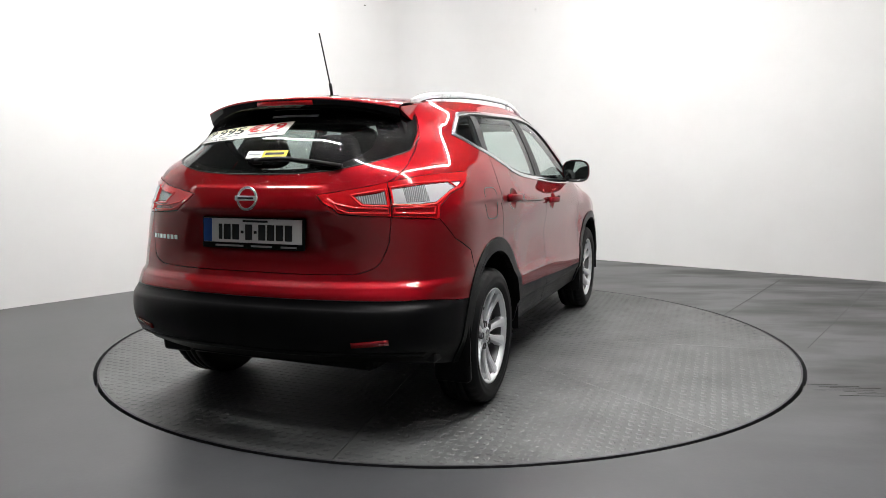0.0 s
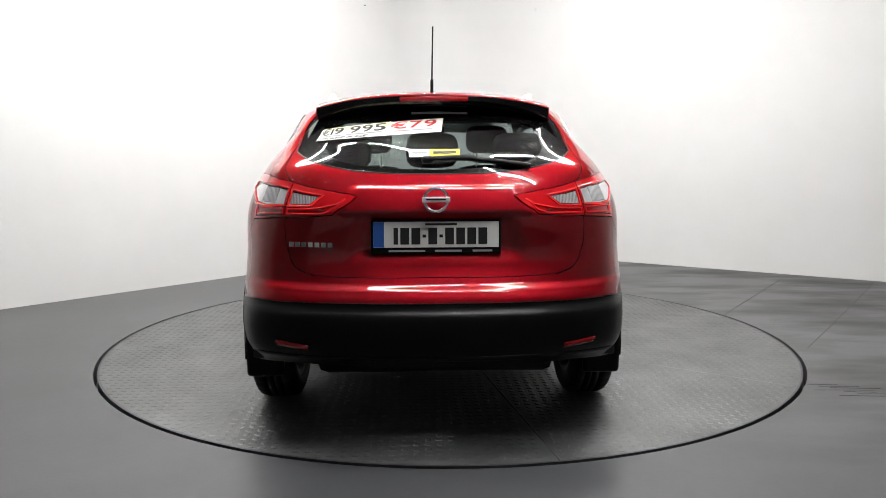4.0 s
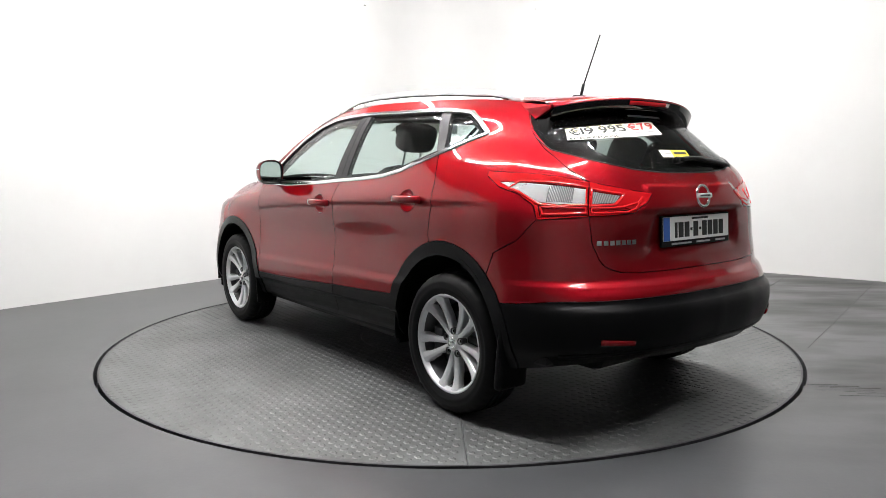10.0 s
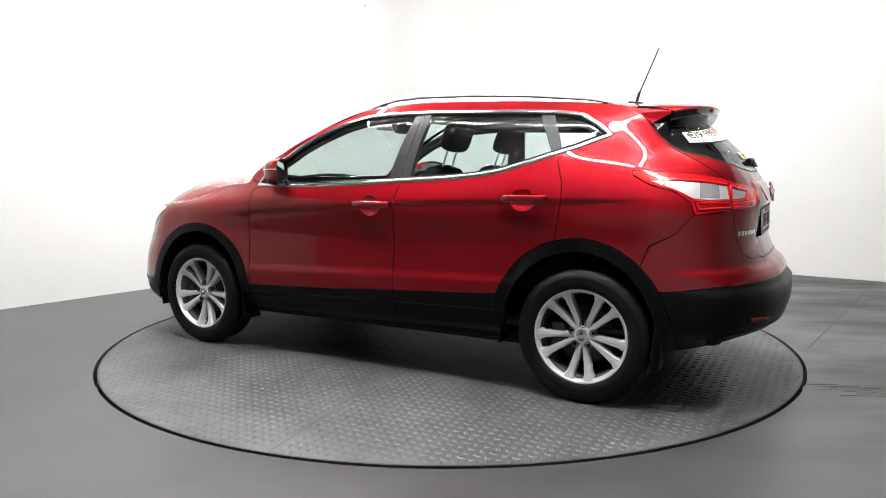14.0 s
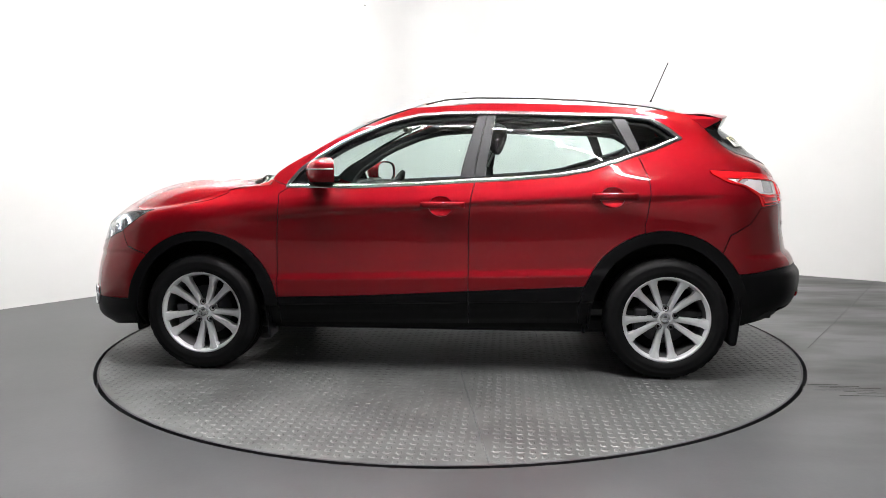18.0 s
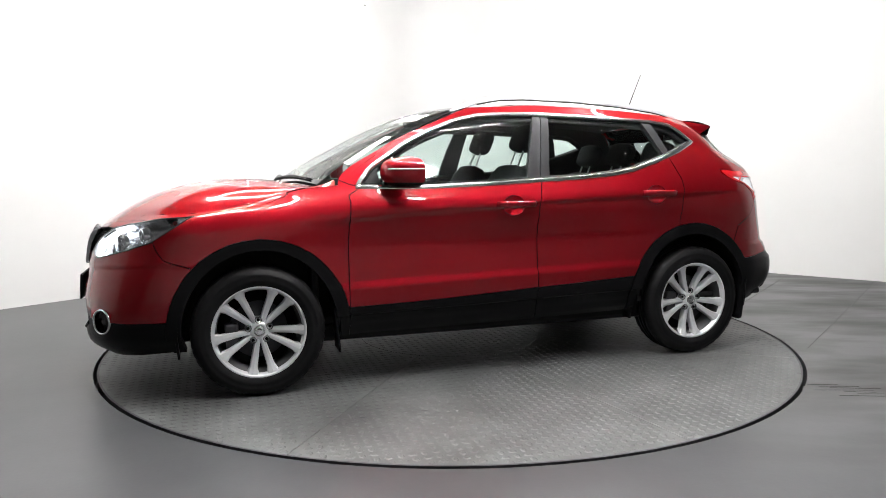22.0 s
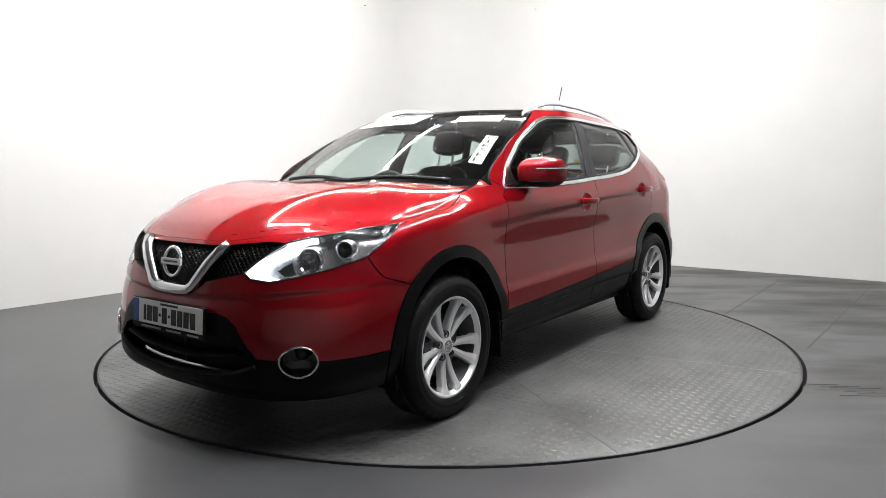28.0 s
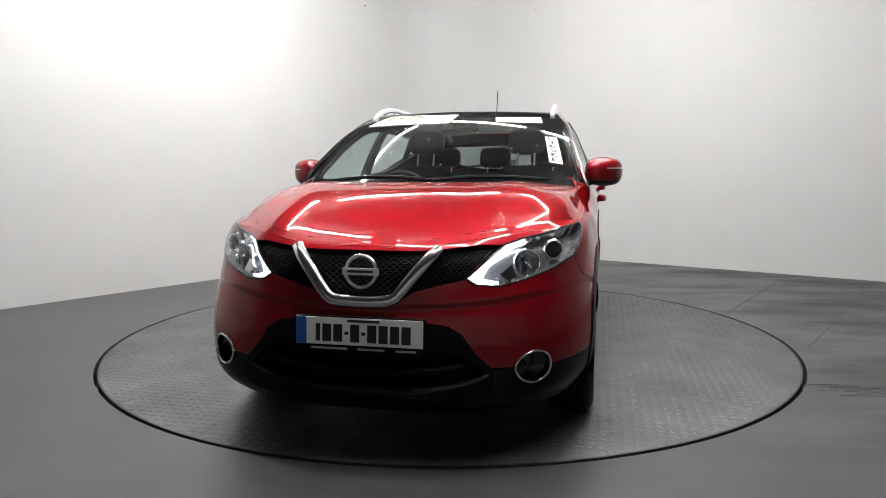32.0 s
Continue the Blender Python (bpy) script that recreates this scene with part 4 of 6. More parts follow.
def turntable():
    step, gap, n = 45.0, 0.0016, 20
    half = radians(step / 2)
    for k in range(8):
        mid = radians(31.5 + step * k)
        arc = []
        for r in (HUB_R + 0.003, RING_R):
            lim = half - math.asin(gap / r)
            arc.append([(r * math.cos(mid - lim + 2 * lim * i / n), r * math.sin(mid - lim + 2 * lim * i / n)) for i in range(n + 1)])
        verts = [(x, y, 0) for ring in arc for x, y in ring] + [(x, y, -0.03) for ring in arc for x, y in ring]
        m, faces = n + 1, []
        for i in range(n):
            faces.append((i, m + i, m + i + 1, i + 1))
            faces.append((m + i, 3 * m + i, 3 * m + i + 1, m + i + 1))
            faces.append((i + 1, 2 * m + i + 1, 2 * m + i, i))
        faces += [(0, 2 * m, 3 * m, m), (n, m + n, 3 * m + n, 2 * m + n)]

        def on_plate(x, y):
            r = math.hypot(x, y)
            off = (math.atan2(y, x) - mid + math.pi) % (2 * math.pi) - math.pi
            return HUB_R + 0.022 < r < RING_R - 0.022 and abs(off) < half - 0.02 / r
        tread_studs(verts, faces, on_plate)
        quads("tread_plate", verts, faces, TREAD, table, "worn steel tread plate")
    ring = [(HUB_R * math.cos(2 * math.pi * i / 64), HUB_R * math.sin(2 * math.pi * i / 64)) for i in range(64)]
    verts = [(x, y, 0) for x, y in ring] + [(x, y, -0.03) for x, y in ring]
    faces = [tuple(range(64))] + [(i, 64 + i, 64 + (i + 1) % 64, (i + 1) % 64) for i in range(64)]
    tread_studs(verts, faces, lambda x, y: math.hypot(x, y) < HUB_R - 0.022)
    quads("hub_plate", verts, faces, TREAD, table, "round steel hub plate")
    part("drum", lathe_bm([(0.0001, -0.035), (RING_R - 0.01, -0.035), (RING_R - 0.01, -0.115)], 96), DARK_METAL, table, "dark steel carrier under the plates")
    part("edge_band", lathe_bm([(RING_R - 0.010, 0.0015), (RING_R + 0.001, 0.0015), (RING_R + 0.001, -0.09)], 160), DARK_METAL, table, "dark steel edge band")


turntable()
# handles
for polys, cx, cz, doors in ((bowl_f, -0.082, 0.960, front_doors), (bowl_r, -1.016, 1.008, rear_doors)):
    for s, door in zip((1, -1), doors):
        patch = Patch().add(polys, bowl_surface(cx, cz))
        if s < 0:
            patch = patch.flipped()
        panel("handle_bowl", patch, PAINT, door, hem=0, gap=0)
        uv = side([(cx + 0.105 - 0.235 * k / 12, cz + 0.008) for k in range(13)], vhi=6.0)
        base = body(uv)
        path = [p + np.array([0, 0.006 + 0.030 * math.sin(math.pi * min(max(k / 12, 0.0), 1)) ** 0.5, 0]) for k, p in enumerate(base)]
        path = [p * [1, s, 1] for p in path]
        sweep("door_handle", path, [(0, s, 0)] * 13, oval(0.0190, 0.011, 12, 2.6), PAINT, door, "red pull handle")


# wheels
def wheel(front):
    hub = new("wheel", None)
    n = 160
    prof = [(.232, .085), (.236, .094), (.246, .100), (.262, .106), (.270, .1085), (.274, .1075), (.290, .108), (.296, .1092), (.302, .1062), (.318, .099), (.328, .090), (.334, .080), (.338, .066),
            (.3385, .040), (.331, .039), (.331, .031), (.3385, .030), (.3385, .004), (.331, .003), (.331, -.003), (.3385, -.004), (.3385, -.030), (.331, -.031), (.331, -.039), (.3385, -.040),
            (.338, -.066), (.334, -.080), (.328, -.090), (.302, -.104), (.270, -.107), (.246, -.1), (.232, -.085)]
    verts, faces = [], []
    for r, h in prof:
        for i in range(n):
            rr = r - (0.0035 if abs(h) > 0.062 and r > 0.325 and i % 4 == 0 else 0)
            a = 2 * math.pi * i / n
            verts.append((rr * math.cos(a), rr * math.sin(a), h))
    for k in range(len(prof) - 1):
        for i in range(n):
            faces.append((k * n + i, (k + 1) * n + i, (k + 1) * n + (i + 1) % n, k * n + (i + 1) % n)[::-1])
    quads("tyre", verts, faces, RUBBER, hub, "worn black tyre with grooved shoulders", smooth=True)
    bm = lathe_bm([(.2405, .080), (.2405, .091), (.238, .0955), (.230, .0955), (.227, .092), (.2255, .086), (.219, .080), (.217, .070)], 96)
    part("rim", bm, ALLOY, hub, "silver alloy wheel rim", smooth=True)
    part("rim_barrel", lathe_bm([(.217, .071), (.212, .050), (.206, 0), (.206, -.09), (.235, -.092)], 96), BARREL, hub, "rim barrel with shade put into its colour", smooth=True)
    # black disc close behind the spokes stands in for shade in the openings
    part("wheel_back", lathe_bm([(.0001, -.004), (.185, -.004), (.206, -.06)], 48), BLACK_PLASTIC, hub, "black disc standing in for shade inside the wheel", smooth=True)
    part("brake_disc", lathe_bm([(.06, .022), (.075, .012), (.148, .012), (.148, -.012)], 64), DARK_METAL, hub, "bare steel brake disc", smooth=True)
    part("brake_caliper", box_bm((0.07, 0.14, 0.06), pose(0.135 if front else 0.13, 0.02, 0.02), 0.012), DARK_METAL, hub, "dark brake caliper")
    part("hub", lathe_bm([(.0001, .062), (.026, .062), (.031, .066), (.037, .066), (.043, .058), (.062, .050), (.070, .040), (.072, .0)], 60), ALLOY, hub, smooth=True)
    part("hub_cap", lathe_bm([(.0001, .0685), (.012, .0685), (.014, .066), (.022, .0665), (.025, .070), (.0275, .0695), (.029, .062)], 40), CHROME, hub, "silver hub cap", smooth=True)
    # ten blades in five pairs, narrow at the hub and broad at the rim, each with a sharp ridge
    spoke_rows = []
    for k in range(11):
        f = k / 10
        r = 0.034 + (0.232 - 0.034) * f
        w = 0.0125 + 0.0095 * f + 0.014 * max(0, f - 0.80) / 0.20
        top = 0.058 + 0.034 * f - 0.012 * math.sin(math.pi * f)
        lean = 0.0
        spoke_rows.append([(r, -w, top - 0.040), (r, -w, top - 0.010), (r, -w * 0.78, top - 0.003), (r, lean, top), (r, w * 0.78, top - 0.003), (r, w, top - 0.010), (r, w, top - 0.040)])
    flat = [v for row in spoke_rows for v in row]
    m = 7
    sf = [(i * m + j, (i + 1) * m + j, (i + 1) * m + j + 1, i * m + j + 1) for i in range(10) for j in range(m - 1)]
    me = None
    for k in range(5):
        for d in (-13.2, 13.2):
            a = 90 + 72 * k + d
            if me is None:
                ob = quads("spoke", flat, sf, ALLOY, hub)
                me = ob.data
            else:
                ob = new("spoke", me)
                ob.parent = hub
            # the blades of a pair start apart and run nearly straight out
            ob.matrix_basis = pose(0, 0, 0, 0, 0, a)
        a = radians(90 + 72 * k + 36)
        # the pocket takes the barrel's dark tone as painted shade of the bolt hole
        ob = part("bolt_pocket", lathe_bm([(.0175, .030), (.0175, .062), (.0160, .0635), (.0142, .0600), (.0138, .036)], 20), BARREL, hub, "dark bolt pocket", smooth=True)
        ob.matrix_basis = Matrix.Translation((0.057 * math.cos(a), 0.057 * math.sin(a), 0.0))
        ob = part("lug_bolt", lathe_bm([(.0001, .0565), (.0070, .0565), (.0085, .054), (.0085, .046), (.0128, .046)], 6), BLACK_PLASTIC, hub, "dark recessed wheel bolt")
        ob.matrix_basis = Matrix.Translation((0.057 * math.cos(a), 0.057 * math.sin(a), 0.0))
    return hub


first = {True: wheel(True), False: wheel(False)}
for fr, x in ((True, 1.323), (False, -1.323)):
    w = first[fr]
    w.parent = car
    w.matrix_basis = pose(x, 0.777, 0.338, -90, 0, 0) @ pose(0, 0, 0, 0, 0, 3 if fr else -2)
    copy_thing(w, pose(x, -0.777, 0.338, 90, 0, 0) @ pose(0, 0, 0, 0, 0, 20 if fr else 47))

# wheel wells, underbody, flaps
for cx in (1.312, -1.302):
    for s in (1, -1):
        verts, faces = [], []
        n = 24
        for y in (0.885, 0.55):
            verts += [(cx + 0.405 * math.cos(radians(-8 + 196 * i / n)), s * y, 0.345 + 0.44 * math.sin(radians(-8 + 196 * i / n))) for i in range(n + 1)]
        faces = [(i, i + 1, n + 2 + i, n + 1 + i) for i in range(n)] + [tuple(n + 1 + i for i in range(n + 1))]
        quads("wheel_well", verts, faces, BLACK_PLASTIC, car, "black wheel arch liner")
part("underbody", box_bm((2.15, 1.56, 0.10), pose(0.0, 0, 0.285), 0.03), BLACK_PLASTIC, car, "black underbody tray")
part("underbody", box_bm((0.62, 1.0, 0.16), pose(1.62, 0, 0.30), 0.05), BLACK_PLASTIC, car, "black engine undertray")
part("underbody", box_bm((0.72, 1.05, 0.18), pose(-1.58, 0, 0.36), 0.05), BLACK_PLASTIC, car, "black rear floor")
part("silencer", box_bm((0.26, 0.62, 0.15), pose(-1.70, -0.12, 0.35), 0.06, 4), BLACK_PLASTIC, car, "black exhaust silencer")
part("rear_axle", box_bm((0.10, 1.35, 0.10), pose(-1.32, 0, 0.32), 0.03), DARK_METAL, car)
for x, z0, z1, y0, y1 in ((0.925, 0.20, 0.44, 0.74, 0.885), (1.72, 0.225, 0.34, 0.66, 0.86), (-0.885, 0.25, 0.36, 0.74, 0.85)):
    for s in (1, -1):
        part("mud_flap", box_bm((0.012, y1 - y0, z1 - z0), pose(x, s * (y0 + y1) / 2, (z0 + z1) / 2, 0, -8 if x < 0 else 6, 0), 0.004), BLACK_PLASTIC, car, "black rubber mud flap")
for s in (1, -1):
    part("mud_flap", box_bm((0.046, 0.175, 0.34), pose(-1.695, s * 0.795, 0.365, 0, -6, 0), 0.021, 4), BLACK_PLASTIC, car, "thick rounded black mud flap")
part("exhaust", lathe_bm([(0.024, 0), (0.028, 0), (0.028, 0.16), (0.024, 0.16)], 20, pose(-1.80, 0.40, 0.40, 0, 90, 0)), DARK_METAL, car, "dark exhaust pipe")


# mirrors
def mirror(s):
    """Door mirror: a red cap over a black lower shell, glass to the rear."""
    def shell(bottom, top, grow):
        verts, faces = [], []
        nu, nv = 20, 10
        for j in range(nv + 1):
            z = bottom + (top - bottom) * j / nv
            for i in range(nu + 1):
                a = radians(-90 + 180 * i / nu)
                zz = (z - 1.147) / 0.083
                k = (1 - min(abs(zz), 0.999) ** 2.8) ** (1 / 2.8)
                yy = 0.914 + 0.108 * grow * k * math.copysign(abs(math.sin(a)) ** 0.75, math.sin(a))
                xx = 0.530 + 0.132 * grow * k * max(math.cos(a), 0) ** 0.8 - 0.48 * (yy - 0.914)
                verts.append((xx, s * yy, z))
        for j in range(nv):
            for i in range(nu):
                a = j * (nu + 1) + i
                f = (a, a + 1, a + nu + 2, a + nu + 1)
                faces.append(f if s > 0 else f[::-1])
        return verts, faces
    v, f = shell(1.095, 1.2295, 1.0)
    cap = quads("door_mirror", v, f, PAINT, car, "red door mirror cap over a black shell", smooth=True)
    v, f = shell(1.0645, 1.095, 0.985)
    quads("lower_shell", v, f, BLACK_PLASTIC, cap, "black lower mirror shell", smooth=True)
    bm = bmesh.new()
    rim, glass = [], []
    for i in range(28):
        a = 2 * math.pi * i / 28
        c, q = math.cos(a), math.sin(a)
        yy, zz = 0.914 + 0.102 * math.copysign(abs(c) ** 0.7, c), 1.147 + 0.077 * math.copysign(abs(q) ** 0.7, q)
        rim.append((0.530 - 0.48 * (yy - 0.914), yy, zz))
        y2, z2 = 0.914 + 0.094 * math.copysign(abs(c) ** 0.7, c), 1.147 + 0.069 * math.copysign(abs(q) ** 0.7, q)
        glass.append((0.541 - 0.48 * (y2 - 0.914), y2, z2))
    vs_ = [(x, s * y, z) for x, y, z in rim + glass]
    fs_ = [(i, (i + 1) % 28, 28 + (i + 1) % 28, 28 + i) for i in range(28)]
    quads("mirror_frame", vs_, fs_ if s < 0 else [g[::-1] for g in fs_], BLACK_PLASTIC, cap)
    quads("mirror_glass", [(x, s * y, z) for x, y, z in glass], [tuple(range(28)) if s < 0 else tuple(range(28))[::-1]], MIRROR, cap, "silvered mirror glass")
    part("mirror_foot", box_bm((0.10, 0.12, 0.035), pose(0.615, s * 0.83, 1.085, s * 12, 0, 0), 0.014), BLACK_PLASTIC, cap, "black mirror foot")
    path = [(0.530 + 0.134 * max(math.cos(radians(a)), 0) ** 0.8 - 0.48 * (0.11 * math.copysign(abs(math.sin(radians(a))) ** 0.75, math.sin(radians(a)))), s * (0.914 + 0.1095 * math.copysign(abs(math.sin(radians(a))) ** 0.75, math.sin(radians(a)))), 1.165 + 0.0012 * (a / 90)) for a in range(5, 90, 6)]
    sweep("side_repeater", path, [(1, s * 0.6, 0)] * len(path), oval(0.0028, 0.0016, 8), SATIN, cap, "slim silver turn signal strip")
    tri = side([(0.79, 1.08), (0.70, 1.165), (0.66, 1.205), (0.645, 1.075)], vlo=5.8)
    corner, _ = cut(front_glass, tri)
    patch = Patch().add(corner, body, -0.003)
    if s < 0:
        patch = patch.flipped()
    panel("mirror_base", patch, BLACK_PLASTIC, car, "black triangle at the mirror's foot", gap=0)


MIRROR = surface("mirror_silver", (0.9, 0.9, 0.9), 0.02, metal=1.0, vary=0.0, bump=0.0, rough_vary=0.0)
mirror(1)
mirror(-1)

# roof rails, aerial, wipers
RAIL_X, RAIL_Z = [0.19, 0.12, 0.03, -0.10, -0.27, -0.6, -0.92, -1.23, -1.34, -1.41], [1.492, 1.528, 1.557, 1.581, 1.590, 1.584, 1.567, 1.538, 1.518, 1.492]
RAIL_SECTION = [(a * 0.0165, b * 0.0125) for a, b in ((-1, -1), (-0.99, -0.92), (-0.79, 0.7), (-0.63, 0.97), (-0.3, 1.1), (0.3, 1.1), (0.63, 0.97), (0.79, 0.7), (0.99, -0.92), (1, -1))]
for s in (1, -1):
    xs = np.linspace(0.19, -1.41, 60)
    path = [(x, s * float(np.interp(-x, [-0.19, 0.1, 0.6, 1.04, 1.41], [0.588, 0.588, 0.567, 0.534, 0.482])), float(np.interp(-x, [-v for v in RAIL_X], RAIL_Z))) for x in xs]
    sweep("roof_rail", path, [(0, 0, 1)] * 60, RAIL_SECTION, RAIL, car, "satin aluminium roof rail")
    low = [(x, y, z - 0.017) for x, y, z in path[6:-3]]
    sweep("rail_gap", low, [(0, 0, 1)] * len(low), oval(0.013, 0.0035, 8, 3), GLOSS_BLACK, car, "black gap under the rail")
    low = [(x, y + s * 0.002, z - 0.033) for x, y, z in path[8:-4]]
    sweep("rail_foot", low, [(0, 0, 1)] * len(low), [(a * 1.12, b * 1.05) for a, b in RAIL_SECTION], RAIL, car, "satin aluminium foot strip of the rail")
part("aerial_base", box_bm((0.085, 0.045, 0.022), pose(-1.352, 0, 1.538, 0, -6, 0), 0.010, 3), BLACK_PLASTIC, car, "black aerial foot")
sweep("aerial", [(-1.36, 0, 1.543), (-1.374, 0, 1.60), (-1.475, -0.003, 1.842)], [(1, 0, 0)] * 3, oval(0.0038, 0.0038, 8), BLACK_PLASTIC, car, "thin black whip aerial")
sweep("aerial_boot", [(-1.355, 0, 1.538), (-1.374, 0, 1.605)], [(1, 0, 0)] * 2, oval(0.008, 0.008, 10), BLACK_PLASTIC, car, "black rubber aerial boot")


def rear_wiper():
    pts = []
    for k in range(13):
        f = k / 12
        y, z = 0.03 - 0.43 * f, 1.172 + 0.026 * math.sin(math.pi * (0.25 + 0.75 * f)) - 0.004 * f
        q = find_uv([(abs(y), z)], "yz", lo=14.0)[0]
        p, n = body([q])[0], normals_of(body, np.array([q]))[0]
        g = 1 if y >= 0 else -1
        pts.append((p * [1, g, 1] + n * [1, g, 1] * (0.024 if f < 0.5 else 0.016), n * [1, g, 1]))
    sweep("rear_wiper", [p for p, n in pts], [n for p, n in pts], oval(0.011, 0.006, 8, 3), BLACK_PLASTIC, car, "black rear wiper")
    sweep("wiper_blade", [p - n * 0.014 + np.array([0, 0, 0.004]) for p, n in pts[3:]], [n for p, n in pts[3:]], oval(0.006, 0.012, 6), RUBBER, car, "black wiper blade")
    q = pts[0][0]
    part("wiper_cover", box_bm((0.036, 0.055, 0.030), Matrix.Translation(q) @ pose(0.012, 0, -0.004, 0, 30, 0), 0.014, 3), BLACK_PLASTIC, car, "black wiper pivot cover")


rear_wiper()
for a, b in ((0.78, 0.02), (0.05, -0.66)):
    pts = []
    for k in range(11):
        w = a + (b - a) * k / 10
        q = np.array([[0.022 + 0.026 * math.sin(math.pi * k / 10), w]])
        pts.append((windscreen_surface(q)[0], normals_of(windscreen_surface, q)[0]))
    nn = [(0.5, 0, 0.87)] * 11
    sweep("front_wiper", [p + np.array([0.012, 0, 0.018]) for p, n in pts], nn, oval(0.007, 0.006, 8), BLACK_PLASTIC, car, "black windscreen wiper")
    sweep("wiper_blade", [p + np.array([0.018, 0, 0.010]) for p, n in pts], nn, oval(0.003, 0.008, 6), RUBBER, car, "black wiper blade")
# ---- lamps, grille, badges, plates ----
RED_LENS = surface("red_lamp_lens", (0.50, 0.006, 0.010), 0.12, vary=0.05, bump=0.0, coat=1.0)
DARK_RED_LENS = surface("dark_red_lamp_lens", (0.34, 0.005, 0.009), 0.15, vary=0.05, bump=0.0, coat=1.0)
REFLECTOR = surface("dark_red_reflector", (0.20, 0.005, 0.007), 0.2, vary=0.1, bump=0.0)
DRL = glow("daytime_running_light", (0.88, 0.94, 1.0), 8.0)
PLATE_WHITE = surface("plate_white", (0.86, 0.86, 0.84), 0.35, vary=0.05, bump=0.02)
PLATE_BLUE = surface("plate_blue", (0.02, 0.10, 0.40), 0.35, vary=0.05, bump=0.02)
INK = surface("black_ink", (0.012, 0.012, 0.012), 0.5, vary=0.1, bump=0.0)
RED_INK = surface("red_ink", (0.55, 0.02, 0.02), 0.5, vary=0.1, bump=0.0)
PAPER = surface("white_paper", (0.78, 0.77, 0.72), 0.6, vary=0.04, bump=0.02)
YELLOW_PAPER = surface("yellow_paper", (0.75, 0.58, 0.05), 0.6, vary=0.04, bump=0.02)
CREAM_PAPER = surface("cream_paper", (0.80, 0.74, 0.50), 0.6, vary=0.12, scale=3, bump=0.02)
FAINT_INK = surface("pale_lettering", (0.35, 0.36, 0.37), 0.6, vary=0.05, bump=0.0)


def fluted():
    m, t, b = nodes_of("fluted_clear_lens")
    co = t.nodes.new("ShaderNodeTexCoord")
    wv = put_node(t, "ShaderNodeTexWave", Scale=46.0, Distortion=0.3)
    wv.bands_direction = "Y"
    t.links.new(co.outputs["Object"], wv.inputs["Vector"])
    bp = put_node(t, "ShaderNodeBump", Strength=0.6, Distance=0.004)
    t.links.new(wv.outputs["Fac"], bp.inputs["Height"])
    t.links.new(bp.outputs["Normal"], b.inputs["Normal"])
    tone = t.nodes.new("ShaderNodeValToRGB")
    tone.color_ramp.elements[0].color, tone.color_ramp.elements[1].color = (0.34, 0.34, 0.36, 1), (0.78, 0.78, 0.80, 1)
    t.links.new(wv.outputs["Fac"], tone.inputs["Fac"])
    t.links.new(tone.outputs["Color"], b.inputs["Base Color"])
    b.inputs["Metallic"].default_value = 0.45
    b.inputs["Roughness"].default_value = 0.22
    b.inputs["Coat Weight"].default_value = 1.0
    return m


FLUTED = fluted()
SILVER_LENS = surface("silver_lamp_bowl", (0.80, 0.80, 0.82), 0.3, metal=0.5, vary=0.08, bump=0.0, coat=1.0)
# tail lamps
white_a, red_a = cut(lamp_out, [(13.70, 5.60), (14.2, 5.62), (15.0, 5.58), (15.60, 5.50), (15.63, 5.12), (15.0, 5.08), (14.52, 5.12), (14.2, 5.30), (13.85, 5.48)])
clear_a, white_a = cut(white_a, [(13.60, 5.70), (14.72, 5.66), (14.72, 5.00), (13.60, 5.2)])
white_a, clear_c = cut(white_a, [(14.72, 5.60), (15.30, 5.54), (15.30, 5.14), (14.72, 5.14)])
clear_a = clear_a + clear_c
low_a, red_a = cut(red_a, [(14.55, 5.02), (15.63, 5.05), (15.65, 4.86), (14.60, 4.80)])
white_b, red_b = cut(lamp_in, [(15.68, 5.46), (16.30, 5.34), (16.16, 5.14), (15.70, 5.10)])
low_b, red_b = cut(red_b, [(15.70, 5.04), (16.2, 5.06), (16.45, 4.96), (15.70, 4.90)])
lamps = both("tail_lamp", red_a, body, RED_LENS, car, "red and clear tail lamp on the wing", offset=0.003, gap=0.0025)
for name, polys, mat, lab in (("reversing_lens", white_a, FLUTED, "clear fluted lens"), ("side_lens", clear_a, SILVER_LENS, "smooth clear lens over a silver bowl"), ("lower_lens", low_a, DARK_RED_LENS, "deep red lens")):
    for ob, lamp in zip(both(name, polys, body, mat, car, lab, offset=0.001, gap=0.001), lamps):
        ob.parent = lamp
lamps = both("tailgate_lamp", red_b, body, RED_LENS, car, "red and clear lamp on the tailgate", offset=0.003, gap=0.0025)
for name, polys, mat, lab in (("reversing_lens", white_b, FLUTED, "clear fluted lens"), ("lower_lens", low_b, DARK_RED_LENS, "deep red lens")):
    for ob, lamp in zip(both(name, polys, body, mat, car, lab, offset=0.001, gap=0.001), lamps):
        ob.parent = lamp
for s in (1, -1):
    base = tail([(0.52 + 0.14 * k / 8, 0.448 + 0.01 * (k / 8)) for k in range(9)], vhi=2.3)
    p = body(base) + normals_of(body, np.array(base)) * 0.004
    sweep("rear_reflector", p * [1, s, 1], normals_of(body, np.array(base)) * [1, s, 1], oval(0.013, 0.005, 8, 3), REFLECTOR, car, "slim dark red bumper reflector")
sweep("high_brake_lamp", [(-1.796 + 0.13 * abs(y / 0.5) ** 2.4, y, 1.470) for y in np.linspace(-0.15, 0.15, 9)], [(-0.9, 0, -0.3)] * 9, oval(0.011, 0.006, 8, 3), RED_LENS, car, "red high level brake lamp")

